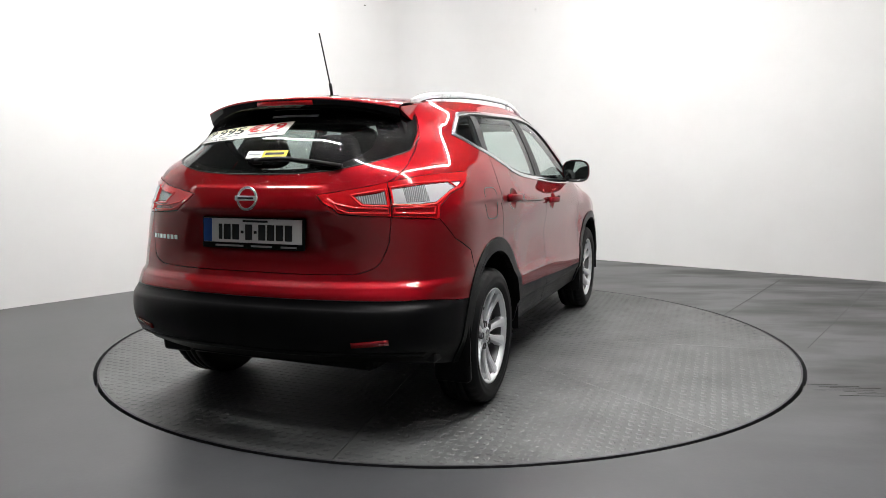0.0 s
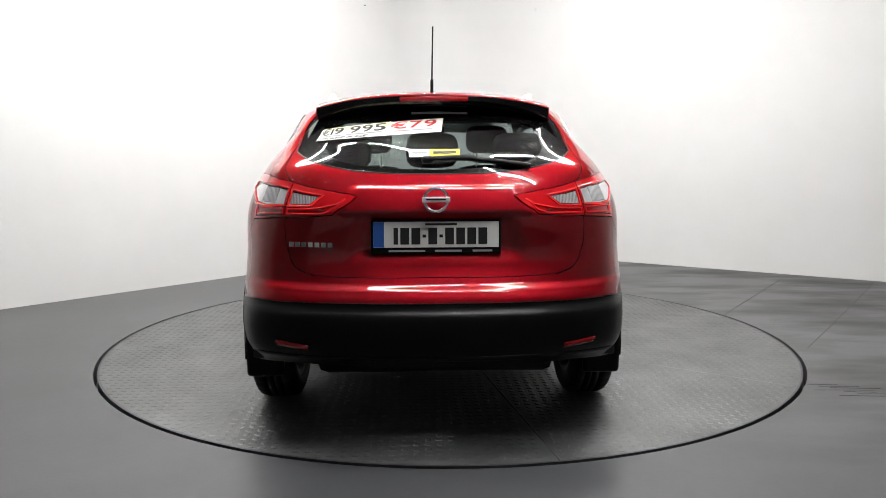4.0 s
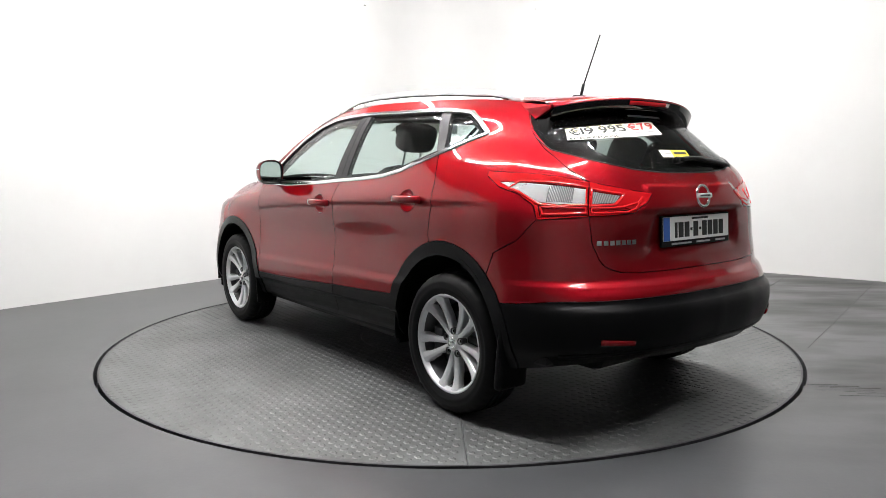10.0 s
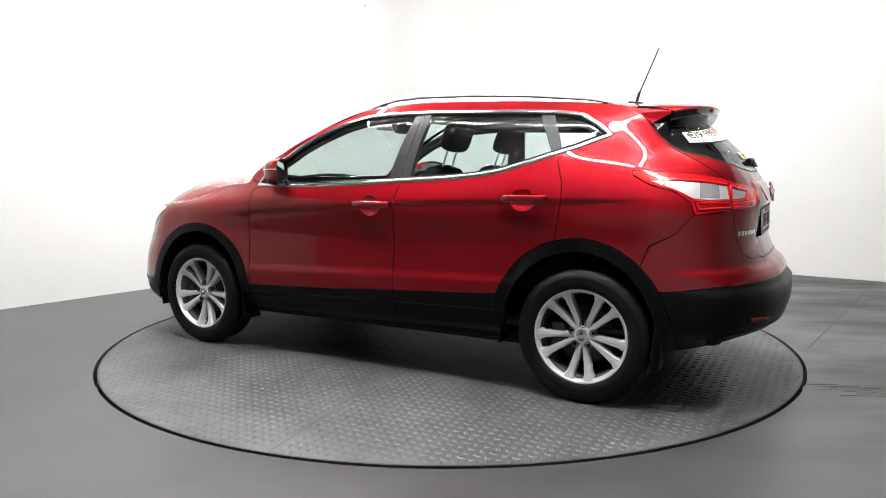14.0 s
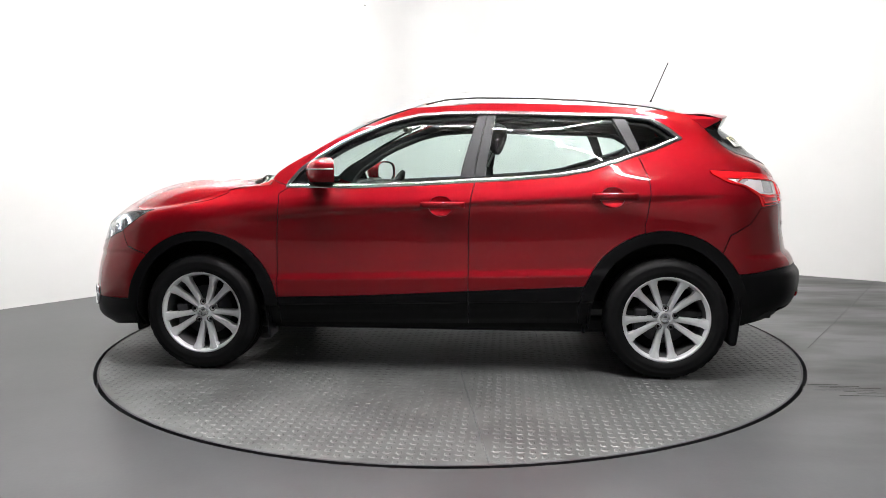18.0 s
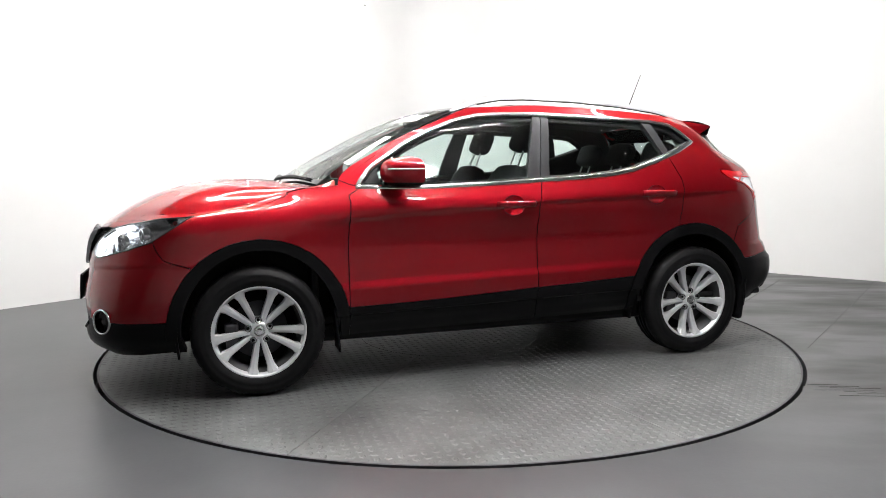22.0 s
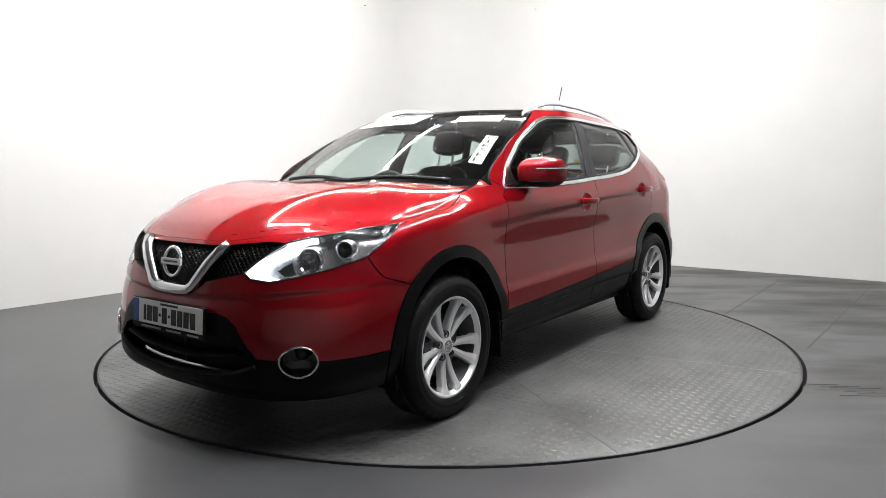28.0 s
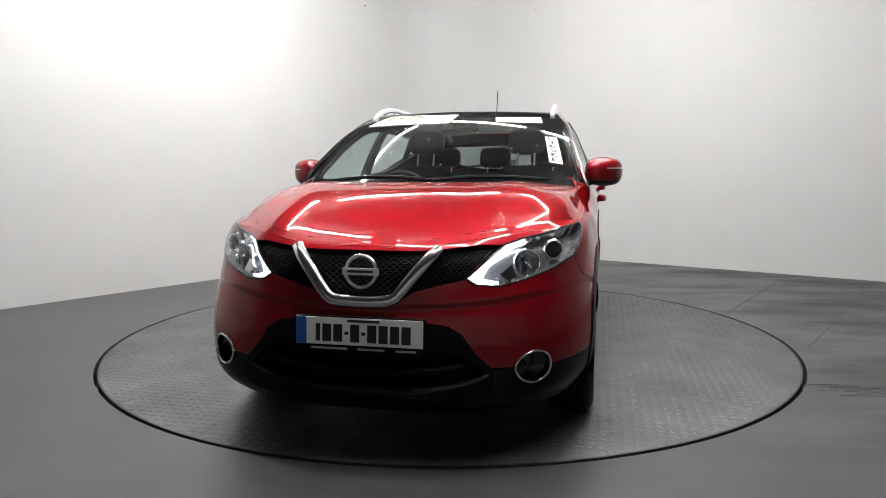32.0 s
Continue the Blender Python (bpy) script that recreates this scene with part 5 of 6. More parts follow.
# red light guides round the clear lenses
GUIDE_RED = surface("bright_red_light_guide", (0.72, 0.012, 0.016), 0.18, vary=0.05, bump=0.0, coat=1.0)
for loop in ([(14.0, 5.66), (14.9, 5.66), (15.58, 5.56), (15.60, 5.08), (15.0, 5.03), (14.56, 5.06), (14.2, 5.26), (13.85, 5.45)],
             [(15.70, 5.52), (16.36, 5.38), (16.20, 5.09), (15.71, 5.05)],
             [(14.60, 4.99), (15.58, 5.00), (15.60, 4.90), (14.66, 4.85)],
             [(15.72, 4.99), (16.30, 5.02), (16.62, 5.14), (16.72, 5.30), (16.56, 4.98), (16.40, 4.92), (15.72, 4.90)]):
    q, nn = uv_path(loop, closed=True)
    for s in (1, -1):
        sweep("light_guide", (q + nn * 0.003) * [1, s, 1], nn * [1, s, 1], oval(0.0045, 0.003, 8), GUIDE_RED, [o for o in car.children if o.name.startswith("tail_lamp" if loop[0][0] < 15.65 else "tailgate_lamp")][0 if s > 0 else 1], "bright red light guide", closed=True)

# headlamps
def sunk(depth):
    def at(uv):
        return body(uv) - normals_of(body, uv) * depth
    return at


lenses = both("headlamp", headlamp, body, LENS, car, "clear headlamp with a bright white light strip", offset=0.001, hem=0, gap=0.002)
for ob in lenses:
    ob.visible_shadow = False
HOUSING = surface("lamp_housing", (0.42, 0.42, 0.43), 0.25, metal=0.8, vary=0.1, bump=0.0)
for ob, lens in zip(both("lamp_bowl", headlamp, sunk(0.055), HOUSING, car, "dark silver lamp bowl", hem=-0.055, gap=0.0), lenses):
    ob.parent = lens
strip, _ = cut(headlamp, nose([(0.62, 0.886), (0.535, 0.866), (0.408, 0.748), (0.442, 0.726), (0.50, 0.717), (0.53, 0.724), (0.53, 0.735), (0.470, 0.746), (0.485, 0.780), (0.550, 0.846), (0.60, 0.882)], lo=1.0, vlo=3.6, vhi=5.6))
for ob, lens in zip(both("light_strip", strip, sunk(0.018), DRL, car, "white glowing light strip", hem=0.02, gap=0.003), lenses):
    ob.parent = lens
wedge, _ = cut(headlamp, nose([(0.53, 0.760), (0.565, 0.735), (0.60, 0.745), (0.575, 0.80)], lo=1.0, vlo=3.6, vhi=5.6))
for ob, lens in zip(both("chrome_wedge", wedge, sunk(0.024), CHROME, car, "chrome wedge inside the lamp", hem=0.02, gap=0.002), lenses):
    ob.parent = lens
for y, z, r, deep in ((0.735, 0.856, 0.040, False), (0.635, 0.812, 0.052, True)):
    q = nose([(y, z)], lo=1.0, vlo=3.6, vhi=5.6)
    p, n = body(q)[0], normals_of(body, np.array(q))[0]
    for s, lens in zip((1, -1), lenses):
        m = Matrix.Translation(Vector((p - n * 0.045) * [1, s, 1])) @ Vector((0.93, s * 0.36, -0.02)).to_track_quat("Z", "Y").to_matrix().to_4x4()
        if deep:
            part("reflector", lathe_bm([(0.0001, -0.012), (r * 0.4, -0.006), (r * 0.8, 0.010), (r * 0.96, 0.028), (r, 0.030), (r * 1.04, 0.0)], 36, m), CHROME, lens, "bright chrome reflector bowl", smooth=True)
            for k in (-1, 0, 1):
                part("reflector_rib", box_bm((0.004, r * 1.7, 0.016), m @ pose(k * r * 0.5, 0, 0.016), 0.001), HOUSING, lens)
            part("bulb_cap", lathe_bm([(0.0001, 0.030), (0.007, 0.028), (0.009, 0.0)], 16, m), CHROME, lens, "silver bulb cap", smooth=True)
        else:
            part("projector_ring", lathe_bm([(r * 0.80, 0.008), (r * 0.84, 0.030), (r, 0.028), (r * 1.18, 0.0)], 36, m), CHROME, lens, "chrome lamp ring", smooth=True)
            part("projector_lens", lathe_bm([(0.0001, 0.028), (r * 0.4, 0.025), (r * 0.7, 0.016), (r * 0.84, 0.004)], 36, m), GLOSS_BLACK, lens, "dark glass projector lens", smooth=True)
q, nn = uv_path(HEAD, closed=True)
for s, lens in zip((1, -1), lenses):
    sweep("lamp_seal", q * [1, s, 1], nn * [1, s, 1], [(-0.004, -0.004), (-0.003, 0.002), (0.003, 0.002), (0.004, -0.004)], GLOSS_BLACK, lens, "black lamp seal", closed=True)

# grille: black honeycomb behind the chrome V
def grille_net():
    back = whole("grille", grille, sunk(0.035), BLACK_PLASTIC, car, "black honeycomb grille", hem=-0.035, gap=0)
    verts, faces = [], []

    def rod(a, b, r=0.0022):
        a, b = Vector(a), Vector(b)
        d = (b - a).normalized()
        u = d.cross(Vector((1, 0, 0))).normalized() * r
        w = Vector((r * 1.6, 0, 0))
        k = len(verts)
        for p in (a, b):
            verts.extend([p + u, p + w, p - u, p - w])
        faces.extend([(k + i, k + (i + 1) % 4, k + 4 + (i + 1) % 4, k + 4 + i) for i in range(4)])
    shape = [tuple(map(float, p)) for p in GRILLE]
    us_ = np.arange(0, 2.45, 0.055)
    for row, v in enumerate(np.arange(3.88, 4.95, 0.062)):
        pts = []
        for k, u in enumerate(us_):
            vv = v + (0.022 if (k + row) % 2 else -0.022)
            pts.append((u, vv))
        ok = [inside(p, shape) for p in pts]
        P = sunk(0.016)(np.array(pts))
        for k in range(len(pts) - 1):
            if ok[k] and ok[k + 1]:
                for s in (1, -1):
                    rod(P[k] * [1, s, 1], P[k + 1] * [1, s, 1])
            up_ = (pts[k][0], pts[k][1] + 0.018)
            if ok[k] and (k + row) % 2:
                Q = sunk(0.016)(np.array([[pts[k][0], pts[k][1] + 0.020]]))[0]
                if inside(up_, shape):
                    for s in (1, -1):
                        rod(P[k] * [1, s, 1], Q * [1, s, 1])
    quads("grille_mesh", verts, faces, MESH_BLACK, back, "dark honeycomb mesh")
    # lip at the foot of the grille
    return back


grille_part = grille_net()
left_arm = [(0.292, 0.852), (0.262, 0.82), (0.225, 0.78), (0.188, 0.735), (0.160, 0.70), (0.140, 0.675), (0.115, 0.661), (0.08, 0.657), (0.04, 0.655), (0.001, 0.655)]
uvl = nose(left_arm, vhi=5.2)
pl = body(uvl)
nl_ = normals_of(body, np.array(uvl))
pl = pl + nl_ * 0.012
P = np.concatenate([pl, (pl * [1, -1, 1])[::-1][1:]])
N = np.concatenate([nl_, (nl_ * [1, -1, 1])[::-1][1:]])
sweep("chrome_v", P, N, [(-0.025, -0.03), (-0.025, 0.008), (-0.020, 0.014), (0.006, 0.017), (0.013, 0.012), (0.024, 0.004), (0.024, -0.03)], CHROME, grille_part, "broad chrome V across the grille")


def torus_bm(R, r, m, nu=40, nv=10, flat=1.0):
    bm = bmesh.new()
    ring = [[bm.verts.new(m @ Vector(((R + r * math.cos(b)) * math.cos(a), (R + r * math.cos(b)) * math.sin(a), r * flat * math.sin(b)))) for b in [2 * math.pi * j / nv for j in range(nv)]] for a in [2 * math.pi * i / nu for i in range(nu)]]
    for i in range(nu):
        for j in range(nv):
            bm.faces.new((ring[i][j], ring[(i + 1) % nu][j], ring[(i + 1) % nu][(j + 1) % nv], ring[i][(j + 1) % nv]))
    return bm


def emblem(m, r):
    """A round chrome badge: a ring crossed by a plain bar."""
    e = part("badge_ring", torus_bm(r * 0.88, r * 0.12, m), CHROME, car, "round chrome badge ring", smooth=True)
    part("badge_bar", box_bm((r * 2.10, r * 0.40, 0.010), m @ pose(0, 0, 0.008), 0.003), SATIN, e, "plain chrome badge bar")
    part("badge_inset", box_bm((r * 1.5, r * 0.13, 0.003), m @ pose(0, 0, 0.0125), 0.001), GLOSS_BLACK, e, "dark inset bar")


emblem(Matrix.Translation((2.192, 0, 0.770)) @ pose(0, 0, 0, 82, 0, 90), 0.070)
emblem(Matrix.Translation((-2.092, 0, 1.040)) @ pose(0, 0, 0, 80, 0, -90), 0.054)


def plate(m):
    """Number plate in a black holder; the writing is plain bars."""
    h = part("number_plate", box_bm((0.535, 0.138, 0.012), m @ pose(0, -0.006, 0), 0.004), BLACK_PLASTIC, car, "white number plate in a black holder")
    part("plate_face", box_bm((0.515, 0.106, 0.004), m @ pose(0, 0.004, 0.007), 0.0015), PLATE_WHITE, h, "white reflective plate")
    part("blue_band", box_bm((0.044, 0.104, 0.002), m @ pose(-0.235, 0.004, 0.0095)), PLATE_BLUE, h, "blue band")
    x = -0.178
    for k, w in enumerate((0.026, 0.044, 0.044, 0.022, 0.044, 0.022, 0.044, 0.044, 0.044, 0.044)):
        tall = 0.068 if w > 0.024 or k == 0 else 0.012
        part("bar", box_bm((w - 0.008, tall, 0.002), m @ pose(x + w / 2, -0.002, 0.0095)), INK, h)
        x += w + 0.0015
    part("bar", box_bm((0.13, 0.009, 0.002), m @ pose(0.02, 0.046, 0.0095)), INK, h)
    for cx, w in ((-0.12, 0.15), (0.05, 0.11), (0.19, 0.08)):
        part("bar", box_bm((w, 0.008, 0.002), m @ pose(cx, -0.063, 0.0065)), FAINT_INK, h)


plate(Matrix.Translation((2.228, 0, 0.536)) @ pose(0, 0, 0, 86, 0, 90))
plate(Matrix.Translation((-2.062, 0, 0.893)) @ pose(0, 0, 0, 87, 0, -90))

# mouth: black panel with a deep slot, fog lamps
slot, surround = cut(mouth, [(0, 2.72), (1.3, 2.68), (1.72, 2.45), (2.05, 2.0), (2.14, 1.79), (1.9, 1.63), (1.4, 1.42), (0.8, 1.29), (0, 1.24)])
ins = whole("bumper_insert", surround, body, BLACK_PLASTIC, car, "black plastic bumper insert with a deep air slot", hem=0.06, gap=0.001)
whole("air_slot", slot, sunk(0.075), BLACK_PLASTIC, ins, hem=0, gap=0)
for name, line, d, sec, lab in (("slot_shelf", [(1.74, 2.14), (1.4, 2.03), (0.9, 1.91), (0.4, 1.85), (0.001, 1.83)], 0.014, [(-0.012, -0.05), (-0.010, 0.004), (-0.004, 0.010), (0.006, 0.006), (0.012, -0.05)], "black shelf across the air slot"),
                                ("chin_lip", [(2.2, 1.82), (1.9, 1.64), (1.4, 1.43), (0.8, 1.30), (0.4, 1.26), (0.001, 1.25)], 0.002, [(-0.012, -0.02), (-0.009, 0.006), (-0.002, 0.011), (0.008, 0.006), (0.014, -0.02)], "black chin lip")):
    line = np.array(line)
    k = np.linspace(0, len(line) - 1, 30)
    q = np.stack([np.interp(k, range(len(line)), line[:, c]) for c in (0, 1)], 1)
    p, n = body(q), normals_of(body, q)
    p = p - n * d
    sweep(name, np.concatenate([p, (p * [1, -1, 1])[::-1][1:]]), np.concatenate([n, (n * [1, -1, 1])[::-1][1:]]), sec, MESH_BLACK, ins, lab)
q, nn = uv_path(FOG, closed=True)
c = q.mean(axis=0)
cn = nn.mean(axis=0)
for s in (1, -1):
    rim = sweep("fog_lamp", q * [1, s, 1] + nn * [1, s, 1] * 0.004, nn * [1, s, 1], oval(0.0055, 0.008, 10), CHROME, car, "chrome ringed fog lamp recess", closed=True)
    m = Matrix.Translation(Vector((c - cn * 0.05) * [1, s, 1])) @ Vector(cn * [1, s, 1]).to_track_quat("Z", "Y").to_matrix().to_4x4()
    part("fog_bowl", lathe_bm([(0.0001, -0.01), (0.06, -0.005), (0.088, 0.02), (0.095, 0.045)], 32, m), GLOSS_BLACK, rim, "black fog lamp bowl", smooth=True)
    part("fog_lens", lathe_bm([(0.0001, 0.020), (0.014, 0.018), (0.025, 0.011), (0.027, 0.0)], 28, m @ pose(0.0, 0.022, 0.0)), DARK_METAL, rim, "round fog lamp lens", smooth=True)

# lettering on the tailgate: plain chrome bars, as the name is a mark
for k in range(7):
    y = 0.600 - 0.0275 * k
    q = find_uv([(y, 0.855)], "yz", lo=14.0, vhi=6)
    p, n = body(q)[0], normals_of(body, np.array(q))[0]
    m = Matrix.Translation(Vector(p + n * 0.002)) @ Vector(n).to_track_quat("Z", "Y").to_matrix().to_4x4()
    if k == 0:
        letter = part("model_badge", box_bm((0.022, 0.021, 0.004), m, 0.001), CHROME, car, "chrome model lettering as plain blocks")
    else:
        part("badge_block", box_bm((0.021, 0.021, 0.004), m, 0.001), CHROME, letter)

# steps pressed into the black rear bumper
for v, r in ((0.75, 0.006),):
    q = np.array([(u, v - 0.10 * max(0.0, (15.4 - u))) for u in np.linspace(14.9, 17.999, 40)])
    p, n = body(q), normals_of(body, q)
    sweep("bumper_step", np.concatenate([p, (p * [1, -1, 1])[::-1][1:]]), np.concatenate([n, (n * [1, -1, 1])[::-1][1:]]), oval(0.016, r, 10), BLACK_PLASTIC, car, "soft step across the black rear bumper")
# ---- cabin ----
both("door_lining", [p for p in front_door + rear_door], sunk(0.035), CABIN, car, "black door lining", hem=0, gap=0)
both("pillar_lining", [p for p in rest + pillar_f + pillar_r + pillar_d if np.mean([q[1] for q in p]) > 4.5 and np.mean([q[0] for q in p]) > 7.9], sunk(0.030), CABIN, car, "black pillar lining", hem=0, gap=0)
whole("tailgate_lining", gate, sunk(0.04), CABIN, car, "black tailgate lining", hem=0, gap=0)


def lower_roof(uv):
    p = roof_surface(uv)
    p[:, 2] -= 0.035
    return p


panel("headliner", Patch().add(roof_cells, lower_roof), CABIN, car, "dark headliner", hem=0, gap=0, flip=True)
part("cabin_floor", box_bm((2.9, 1.60, 0.04), pose(-0.45, 0, 0.36), 0.01), CABIN, car, "black carpeted floor")
part("boot_cover", box_bm((0.55, 1.30, 0.02), pose(-1.63, 0, 0.98), 0.008), CABIN, car, "black parcel shelf")
part("engine_bulkhead", box_bm((0.04, 1.50, 0.62), pose(1.02, 0, 0.72), 0.01), CABIN, car, "black bulkhead")


def pillow(size, m, parent, name, mat, bulge=0.3, label=""):
    """A padded block: a rounded box with a soft crown."""
    bm = bmesh.new()
    bmesh.ops.create_cube(bm, size=2.0)
    bmesh.ops.subdivide_edges(bm, edges=bm.edges[:], cuts=5, use_grid_fill=True)
    for v in bm.verts:
        c = v.co.copy()
        r = [abs(a) ** 4 for a in c]
        k = sum(r) ** 0.25
        v.co = Vector([a / k * (1 + 0.06 * bulge) for a in c])
        v.co = m @ Vector([v.co[i] * size[i] / 2 for i in range(3)])
    return part(name, bm, mat, parent, label, smooth=True)


def seat(x, y, wide=0.50, rear=False):
    base = 0.60 if rear else 0.56
    s = pillow((0.52, wide, 0.16), pose(x, y, base, 0, -8, 0), car, "seat_cushion", CLOTH, label="black cloth seat")
    tall = 0.50 if rear else 0.60
    lean = -22
    m = pose(x - 0.25, y, base + 0.06, 0, lean, 0)
    pillow((0.14, wide * 0.96, tall), m @ pose(0, 0, tall / 2), s, "backrest", CLOTH)
    hz = tall + (0.10 if rear else 0.145)
    pillow((0.10, 0.26, 0.17), m @ pose(0.0, 0, hz + 0.045), s, "headrest", CLOTH)
    for d in (-0.06, 0.06):
        part("headrest_post", lathe_bm([(0.006, tall - 0.02), (0.006, hz)], 8, m @ pose(0, d, 0)), SATIN, s)


for y in (0.37, -0.37):
    seat(0.17, y)
for y in (0.44, 0.0, -0.44):
    seat(-0.83, y, 0.43, True)


def dashboard():
    prof = [(0.98, 1.035), (0.86, 1.055), (0.66, 1.050), (0.54, 1.020), (0.50, 0.97), (0.55, 0.80), (0.60, 0.60), (0.98, 0.60)]
    verts = [(x, s * 0.76, z) for s in (1, -1) for x, z in prof]
    k = len(prof)
    faces = [tuple(range(k)), tuple(range(k, 2 * k))[::-1]] + [(i, k + i, k + (i + 1) % k, (i + 1) % k) for i in range(k)]
    d = quads("dashboard", verts, faces, CABIN, car, "black dashboard")
    part("instrument_hood", box_bm((0.16, 0.36, 0.07), pose(0.56, -0.37, 1.055, 0, 10, 0), 0.03, 3), CABIN, d, "black instrument hood")
    wheel_m = pose(0.40, -0.37, 0.985, 0, 62, 0)
    w = part("steering_wheel", torus_bm(0.178, 0.016, wheel_m, 40, 10), CABIN, car, "black leather steering wheel", smooth=True)
    part("wheel_boss", box_bm((0.10, 0.15, 0.05), wheel_m @ pose(0, 0, -0.01), 0.02), CABIN, w)
    for a in (0, 90, 270):
        part("wheel_spoke", box_bm((0.16, 0.03, 0.014), wheel_m @ pose(0, 0, 0, 0, 0, a + 180) @ pose(0.09, 0, 0), 0.005), SATIN if a else CABIN, w)
    part("column", box_bm((0.30, 0.10, 0.09), wheel_m @ pose(0, 0, -0.15, 0, 90, 0), 0.02), CABIN, w)
    part("centre_console", box_bm((0.80, 0.24, 0.30), pose(0.20, 0, 0.52), 0.04), CABIN, car, "black centre console")


dashboard()
q = windscreen_surface(np.array([[0.86, 0.0]]))[0]
part("interior_mirror", box_bm((0.03, 0.24, 0.065), Matrix.Translation((q[0] - 0.10, 0, q[2] - 0.065)) @ pose(0, 0, 0, 0, -12, 0), 0.014, 3), CABIN, car, "black rear-view mirror")
part("mirror_stem", box_bm((0.09, 0.07, 0.06), Matrix.Translation((q[0] - 0.05, 0, q[2] - 0.035)) @ pose(0, 0, 0, 0, 20, 0), 0.015), CABIN, car, "black sensor housing behind the windscreen")


# ---- stickers ----
def quad_at(surf, corners, offset):
    """Maps the unit square to a four-cornered patch of a surface (top left, top right, bottom left, bottom right)."""
    tl, tr, bl, br = [np.array(c, float) for c in corners]

    def at(st):
        st = np.asarray(st, float)
        s, t = st[:, :1], st[:, 1:]
        uv = (bl * (1 - s) + br * s) * (1 - t) + (tl * (1 - s) + tr * s) * t
        p = surf(uv)
        n = normals_of(surf, uv)
        return p + n * offset
    return at


def decal(name, at, box, material, parent, label="", n=(16, 6)):
    x0, y0, x1, y1 = box
    st = [(x0 + (x1 - x0) * i / n[0], y0 + (y1 - y0) * j / n[1]) for j in range(n[1] + 1) for i in range(n[0] + 1)]
    faces = [(j * (n[0] + 1) + i, j * (n[0] + 1) + i + 1, (j + 1) * (n[0] + 1) + i + 1, (j + 1) * (n[0] + 1) + i) for j in range(n[1]) for i in range(n[0])]
    return quads(name, at(st), faces, material, parent, label)


def glyph(ch):
    cu = bpy.data.curves.new("glyph", "FONT")
    cu.body = ch
    cu.resolution_u = 3
    cu.offset = 0.020
    tmp = bpy.data.objects.new("glyph", cu)
    me = bpy.data.meshes.new_from_object(tmp)
    bpy.data.objects.remove(tmp)
    co = np.array([v.co[:2] for v in me.vertices])
    faces = [tuple(p.vertices) for p in me.polygons]
    bpy.data.meshes.remove(me)
    return co, faces


def words(text, at, box, material, parent):
    """Lettering laid on a surface inside a box of its unit square, letter by letter."""
    glyphs = [None if ch == " " else glyph(ch) for ch in text]
    wide = [0.22 if g is None else float(np.ptp(g[0][:, 0])) + 0.07 for g in glyphs]
    tall = max(float(np.ptp(g[0][:, 1])) for g in glyphs if g)
    x0, y0, x1, y1 = box
    k, x = (x1 - x0) / (sum(wide) - 0.07), x0
    for g, w in zip(glyphs, wide):
        if g:
            co = g[0] - g[0].min(0)
            st = np.stack([x + co[:, 0] * k, y0 + co[:, 1] / tall * (y1 - y0)], 1)
            quads("letter", at(st), g[1], material, parent)
        x += w * k


def rear_full(uv):
    """The tail across both sides: columns past the last are the right side."""
    u = uv[:, 0]
    f = np.where(u > COLS - 1, 2 * (COLS - 1) - u, u)
    p = body(np.stack([f, uv[:, 1]], 1))
    p[:, 1] = np.where(u > COLS - 1, -p[:, 1], p[:, 1])
    return p


def rear_uv(y, z):
    u, v = find_uv([(abs(y), z)], "yz", lo=14.0)[0]
    return (u if y >= 0 else 2 * (COLS - 1) - u, v)


corners = [rear_uv(0.497, 1.338), rear_uv(-0.042, 1.386), rear_uv(0.525, 1.286), rear_uv(-0.03, 1.322)]
at0, at1, at2 = [quad_at(rear_full, corners, d) for d in (0.003, 0.004, 0.0055)]
st = decal("price_sticker", at0, (0, 0, 1, 1), PAPER, car, "white and cream paper price sticker in the rear window", (48, 12))
decal("cream_field", at1, (0.0, 0.66, 0.66, 1.0), CREAM_PAPER, st, n=(40, 6))
words("€19 995", at2, (0.03, 0.38, 0.64, 0.97), INK, st)
words("€79", at2, (0.67, 0.40, 0.96, 0.95), RED_INK, st)
words("SCRAPPAGE", at2, (0.02, 0.02, 0.52, 0.17), INK, st)
for x0, x1, y in ((0.06, 0.30, 0.24), (0.33, 0.62, 0.24), (0.70, 0.94, 0.20)):
    decal("bar", at2, (x0, y, x1, y + 0.08), FAINT_INK, st, n=(6, 1))
corners = [rear_uv(0.109, 1.246), rear_uv(-0.105, 1.246), rear_uv(0.109, 1.212), rear_uv(-0.105, 1.214)]
at0, at1, at2 = [quad_at(rear_full, corners, d) for d in (0.003, 0.004, 0.0055)]
st = decal("dealer_sticker", at0, (0, 0, 0.46, 1), PAPER, car, "small white and yellow dealer sticker")
decal("yellow_field", at1, (0.40, 0.0, 1, 1), YELLOW_PAPER, st)
decal("bar", at2, (0.47, 0.4, 0.93, 0.72), INK, st, n=(6, 1))
decal("bar", at2, (0.05, 0.4, 0.36, 0.55), FAINT_INK, st, n=(6, 1))
corners = [rear_uv(0.10, 1.418), rear_uv(-0.15, 1.418), rear_uv(0.10, 1.398), rear_uv(-0.15, 1.398)]
at0 = quad_at(rear_full, corners, 0.004)
decal("web_lettering", at0, (0, 0.2, 1, 0.8), FAINT_INK, car, "pale lettering as a plain bar", n=(10, 1))

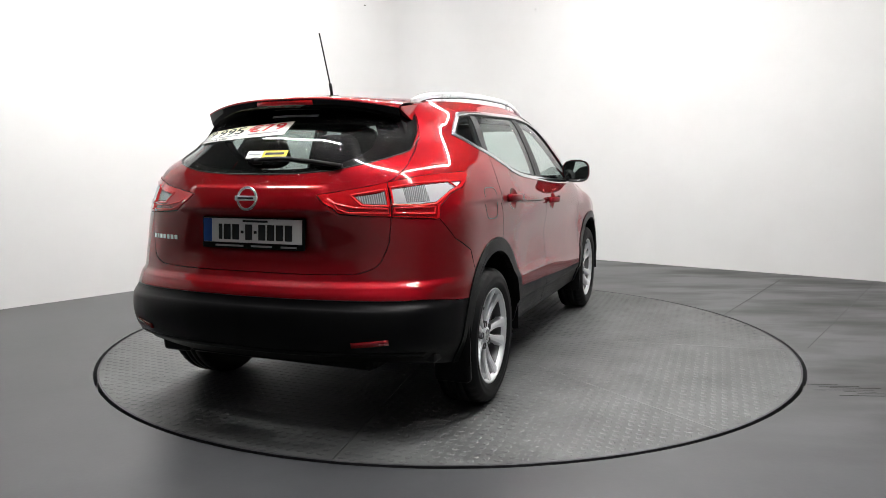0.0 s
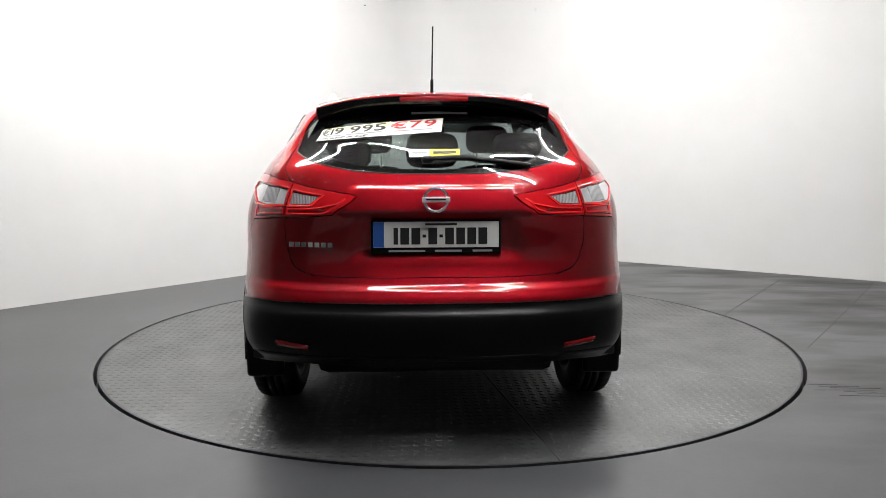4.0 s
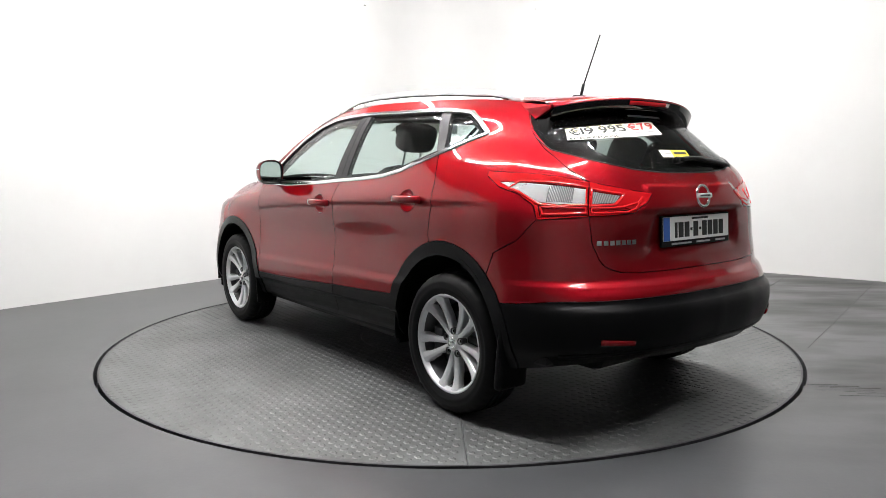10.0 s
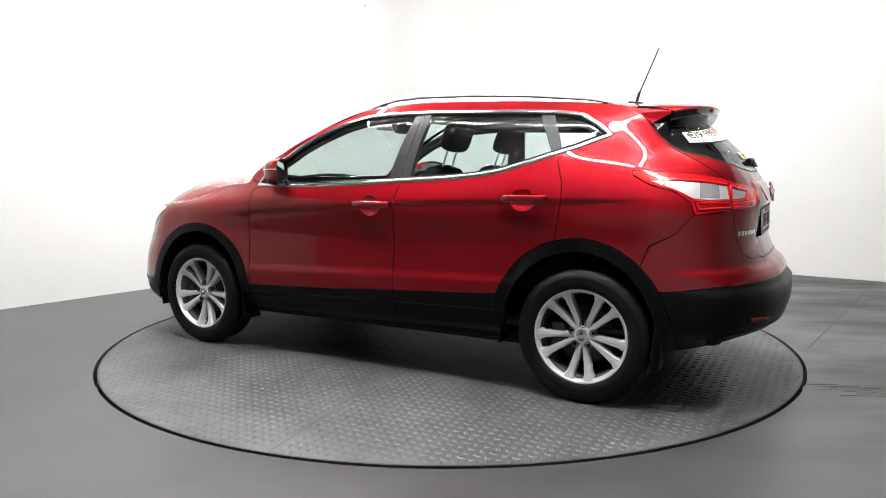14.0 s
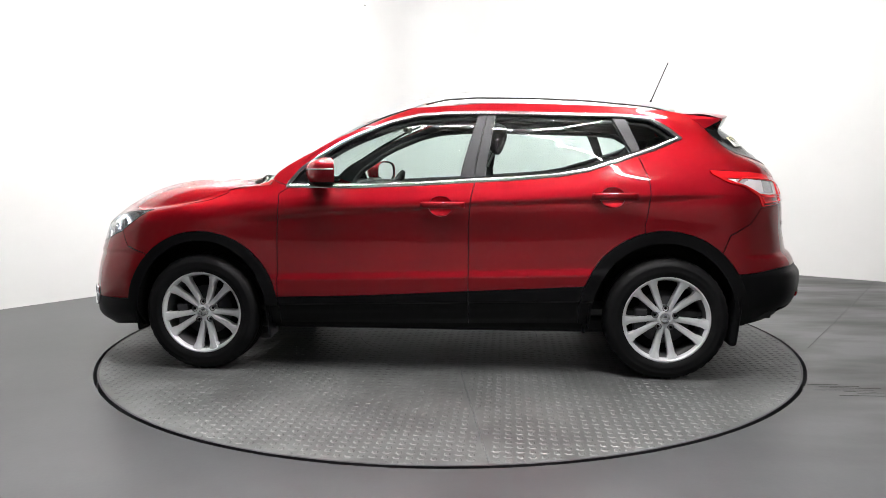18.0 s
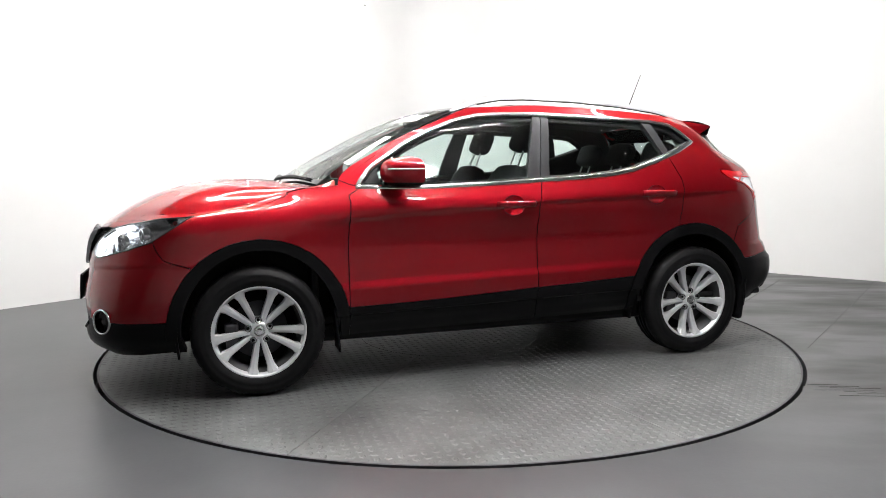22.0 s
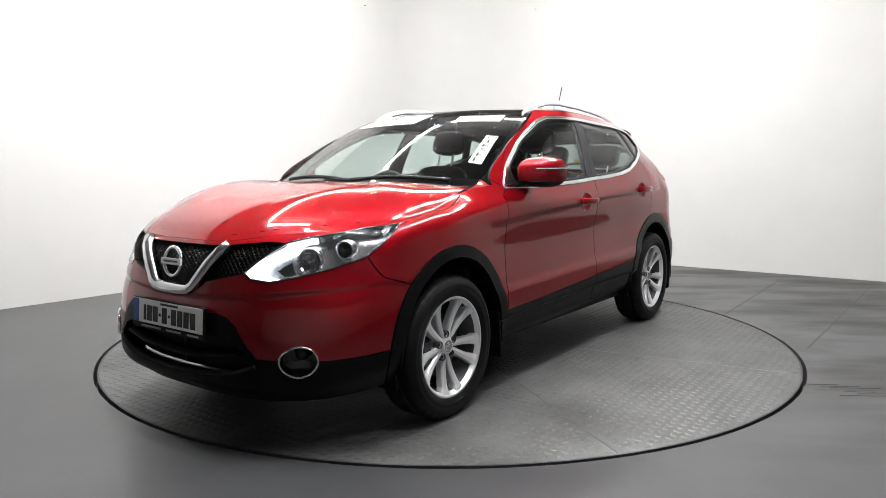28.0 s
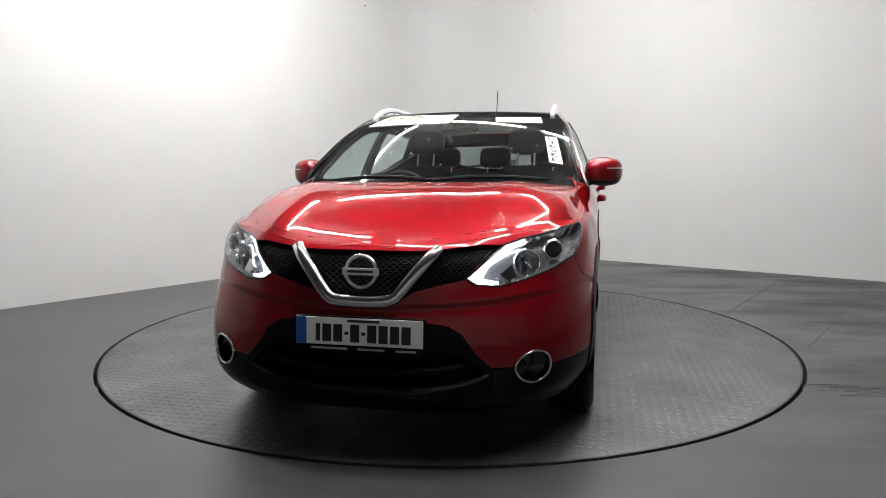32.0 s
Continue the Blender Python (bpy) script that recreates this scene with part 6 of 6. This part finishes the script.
# windscreen stickers: s runs up the glass, w across it from the right to the left side
corners = [(0.445, 0.80), (0.43, 0.89), (0.175, 0.80), (0.155, 0.89)]
at0, at1 = [quad_at(windscreen_surface, corners, -d) for d in (0.004, 0.0060)]
st = decal("fuel_sticker", at0, (0, 0, 1, 1), PAPER, car, "white sticker with the word DIESEL down the windscreen", (10, 30))
for k, ch in enumerate("DIESEL"):
    y = 0.845 - k * 0.16
    x0, x1 = (0.22, 0.80) if ch != "I" else (0.42, 0.60)
    words(ch, at1, (x0, y, x1, y + 0.125), INK, st)
corners = [(0.87, -0.72), (0.865, 0.02), (0.64, -0.84), (0.66, -0.03)]
at0, at1, at2 = [quad_at(windscreen_surface, corners, -d) for d in (0.004, 0.0052, 0.0068)]
st = decal("price_sticker", at0, (0, 0, 1, 1), PAPER, car, "white and cream price sticker along the windscreen top", (60, 12))
decal("cream_field", at1, (0.0, 0.1, 0.5, 1.0), CREAM_PAPER, st, n=(30, 10))
words("€19 995", at2, (0.08, 0.40, 0.58, 0.92), INK, st)
decal("bar", at2, (0.10, 0.12, 0.45, 0.28), FAINT_INK, st, n=(6, 1))
corners = [(0.77, 0.39), (0.78, 0.81), (0.67, 0.40), (0.655, 0.81)]
at0, at1 = [quad_at(windscreen_surface, corners, -d) for d in (0.004, 0.006)]
st = decal("tax_sticker", at0, (0, 0, 1, 1), PAPER, car, "small white paper sticker at the windscreen top")
decal("bar", at1, (0.1, 0.55, 0.6, 0.8), FAINT_INK, st, n=(4, 1))
decal("bar", at1, (0.70, 0.3, 0.92, 0.75), surface("mint_ink", (0.30, 0.55, 0.48), 0.6), st, n=(4, 1))

# fuel flap, on the right rear wing
flap = side([(-1.36 + 0.075 * math.copysign(abs(math.cos(a)) ** 0.5, math.cos(a)), 1.0 + 0.075 * math.copysign(abs(math.sin(a)) ** 0.5, math.sin(a))) for a in [2 * math.pi * i / 32 for i in range(32)]])
q, nn = uv_path(flap, closed=True)
sweep("fuel_flap", q * [1, -1, 1], nn * [1, -1, 1], oval(0.0025, 0.0012, 6), INK, car, "rounded fuel flap outline", closed=True)
# ---- rain drops: many small domes, too many to count ----
WATER = clear("water_drop", (0.80, 0.81, 0.82), rough=0.02, ior=2.0)
RNG = np.random.default_rng(4)


def drops(parent, surf, spots, flip, lo=0.0012, hi=0.0034, run=1.0, label="clear rain drops"):
    """Low domes at the given (u, v) spots of a surface."""
    spots = np.array(spots)
    P, N = surf(spots), normals_of(surf, spots)
    if flip:
        N = -N
    verts, faces = [], []
    for p, n in zip(P, N):
        n = Vector(n)
        r = lo + (hi - lo) * RNG.random() ** 2.5
        a = n.cross(Vector((0, 0, 1)) if abs(n.z) < 0.9 else Vector((1, 0, 0))).normalized()
        b = n.cross(a)
        k = len(verts)
        p = Vector(p)
        tall = 1 + (run - 1) * RNG.random() ** 3
        for q in range(6):
            t = 2 * math.pi * q / 6
            verts.append(p + a * r * math.cos(t) + b * r * tall * math.sin(t))
        for q in range(6):
            t = 2 * math.pi * (q + 0.5) / 6
            verts.append(p + a * r * 0.62 * math.cos(t) + b * r * 0.62 * tall * math.sin(t) + n * r * 0.42)
        verts.append(p + n * r * 0.55)
        for q in range(6):
            faces += [(k + q, k + (q + 1) % 6, k + 6 + q), (k + (q + 1) % 6, k + 6 + (q + 1) % 6, k + 6 + q), (k + 6 + q, k + 6 + (q + 1) % 6, k + 12)]
    ob = quads("rainwater", verts, faces, WATER, parent, label, smooth=True)
    return tagged(ob, kind="stuff")


def scatter(n, u0, u1, v0, v1, keep=None):
    out = []
    while len(out) < n:
        p = (u0 + (u1 - u0) * RNG.random(), v0 + (v1 - v0) * RNG.random())
        if keep is None or keep(p):
            out.append(p)
    return out


def bonnet_both(uv):
    p = bonnet_surface(np.stack([np.abs(uv[:, 0]), uv[:, 1]], 1))
    p[:, 1] *= np.where(uv[:, 0] < 0, -1, 1)
    return p


bonnet_ob = bpy.data.objects["bonnet"]
spots = scatter(15000, -6.6, 6.6, 0.02, 0.99, lambda p: RNG.random() < 0.22 + 0.78 * p[1])
drops(bonnet_ob, lambda uv: bonnet_both(uv), [p for p in spots if p[0] > 0.05], False, 0.0012, 0.0034)
drops(bonnet_ob, lambda uv: bonnet_both(uv), [p for p in spots if p[0] < -0.05], False, 0.0012, 0.0034)
drops(bpy.data.objects["windscreen"], windscreen_surface, scatter(2600, 0.05, 0.9, -0.9, 0.9), True, 0.0016, 0.0042, 1.6)
drops(bpy.data.objects["glass_roof"], roof_surface, scatter(1500, 8.2, 11.5, -0.88, 0.88), True, 0.0016, 0.004)
drops(bpy.data.objects["roof"], roof_surface, scatter(900, 11.7, 13.8, -0.95, 0.95), True, 0.0016, 0.004)
glass_shape = [tuple(map(float, p)) for p in REAR_GLASS_UV]
drops(bpy.data.objects["rear_window"], rear_full, scatter(4600, 14.5, 21.5, 6.1, 8.4, lambda p: inside((p[0] if p[0] <= 18 else 36 - p[0], p[1]), glass_shape)), False, 0.0009, 0.0024, 2.6)
dlo_shape = [tuple(map(float, p)) for p in DLO]
for name, lo_u, hi_u in (("front_door_window", 8.1, 10.05), ("rear_door_window", 10.4, 12.2)):
    spots = scatter(1000, lo_u, hi_u, 6.1, 8.3, lambda p: inside(p, dlo_shape) and RNG.random() < 0.15 + 0.85 * ((p[1] - 6) / 2.3) ** 2)
    side_obs = [o for o in car.children if o.name.split(".")[0] == name]
    drops(side_obs[0], lambda uv: body(uv) - normals_of(body, uv) * 0.006, spots, False, 0.001, 0.0026, 1.8)
    drops(side_obs[1], lambda uv: (body(uv) - normals_of(body, uv) * 0.006) * [1, -1, 1], spots, True, 0.001, 0.0026, 1.8)
gate_ob = bpy.data.objects["tailgate"]
drops(gate_ob, rear_full, scatter(700, 15.2, 20.8, 5.75, 6.1), False, 0.001, 0.0026)

# slim seal along the foot of the rear window
q, nn = uv_path([(14.42, 7.2)] + list(REAR_GLASS_UV[:5]) + [(18.0, 6.10)])
for s in (1, -1):
    sweep("rear_window_seal", q * [1, s, 1], nn * [1, s, 1], oval(0.0032, 0.003, 6), GREY_TRIM, car, "slim grey seal of the rear window")

# ---- floor joints and scuffs, small screws in the wall ----
JOINT = surface("joint_filler", (0.036, 0.036, 0.036), 0.5, vary=0.5, scale=9)
for (x0, y0), (x1, y1), w in (((2.34, -0.42), (4.75, 2.72), 0.0045), ((2.20, 0.62), (3.72, 2.72), 0.004)):
    d = Vector((x1 - x0, y1 - y0, 0))
    m = Matrix.Translation(((x0 + x1) / 2, (y0 + y1) / 2, 0.0005)) @ pose(0, 0, 0, 0, 0, math.degrees(math.atan2(d.y, d.x)))
    tagged(part("floor_joint", box_bm((d.length, w, 0.003), m), JOINT), "thin dark joint in the concrete floor", "floor joint", kind="structure")
for k in range(7):
    m = Matrix.Translation((2.02 + 0.05 * (k % 3) + 0.02 * k, -1.20 - 0.032 * k, 0.0005)) @ pose(0, 0, 0, 0, 0, -4 + 3 * (k % 2))
    tagged(part("floor_scuff", box_bm((0.16 + 0.05 * (k % 4), 0.0035, 0.002), m), JOINT), "short dark scuff mark on the floor", "floor mark", kind="structure")
for (x, y, z), way in (((-1.059, 4.277, 3.232), nl), ((1.150, 4.575, 3.238), nr)):
    m = Matrix.Translation((x, y, z)) @ way.to_track_quat("Z", "Y").to_matrix().to_4x4()
    tagged(part("wall_screw", lathe_bm([(0.0001, 0.012), (0.006, 0.011), (0.009, 0.004), (0.009, -0.01)], 12, m), DARK_METAL), "small dark screw in the white wall", "screw")
for k, (t, w) in enumerate(((4.52, 0.05), (4.60, 0.07), (4.68, 0.04))):
    p = c0 + LEFT_WAY * t + nl * 0.012
    m = Matrix.Translation((p.x, p.y, 0.006)) @ pose(0, 0, 0, 0, 0, wall_turn_l)
    tagged(part("debris", box_bm((w, 0.02, 0.012), m, 0.004), JOINT), "small dark crumb of debris at the wall's foot", "debris")
# ---- what moves: the turntable carries the car round ----
PIVOT = Vector((-0.038, -0.138, 0))


def heading(t):
    return 68.86 + 5.9024 * t


def motions():
    times = [i * 1.0 for i in range(33)]
    walk(table, [(t, pose(0, 0, 0, 0, 0, heading(t))) for t in times])
    walk(car, [(t, pose(0, 0, 0, 0, 0, heading(t)) @ Matrix.Translation(-PIVOT)) for t in times])


motions()
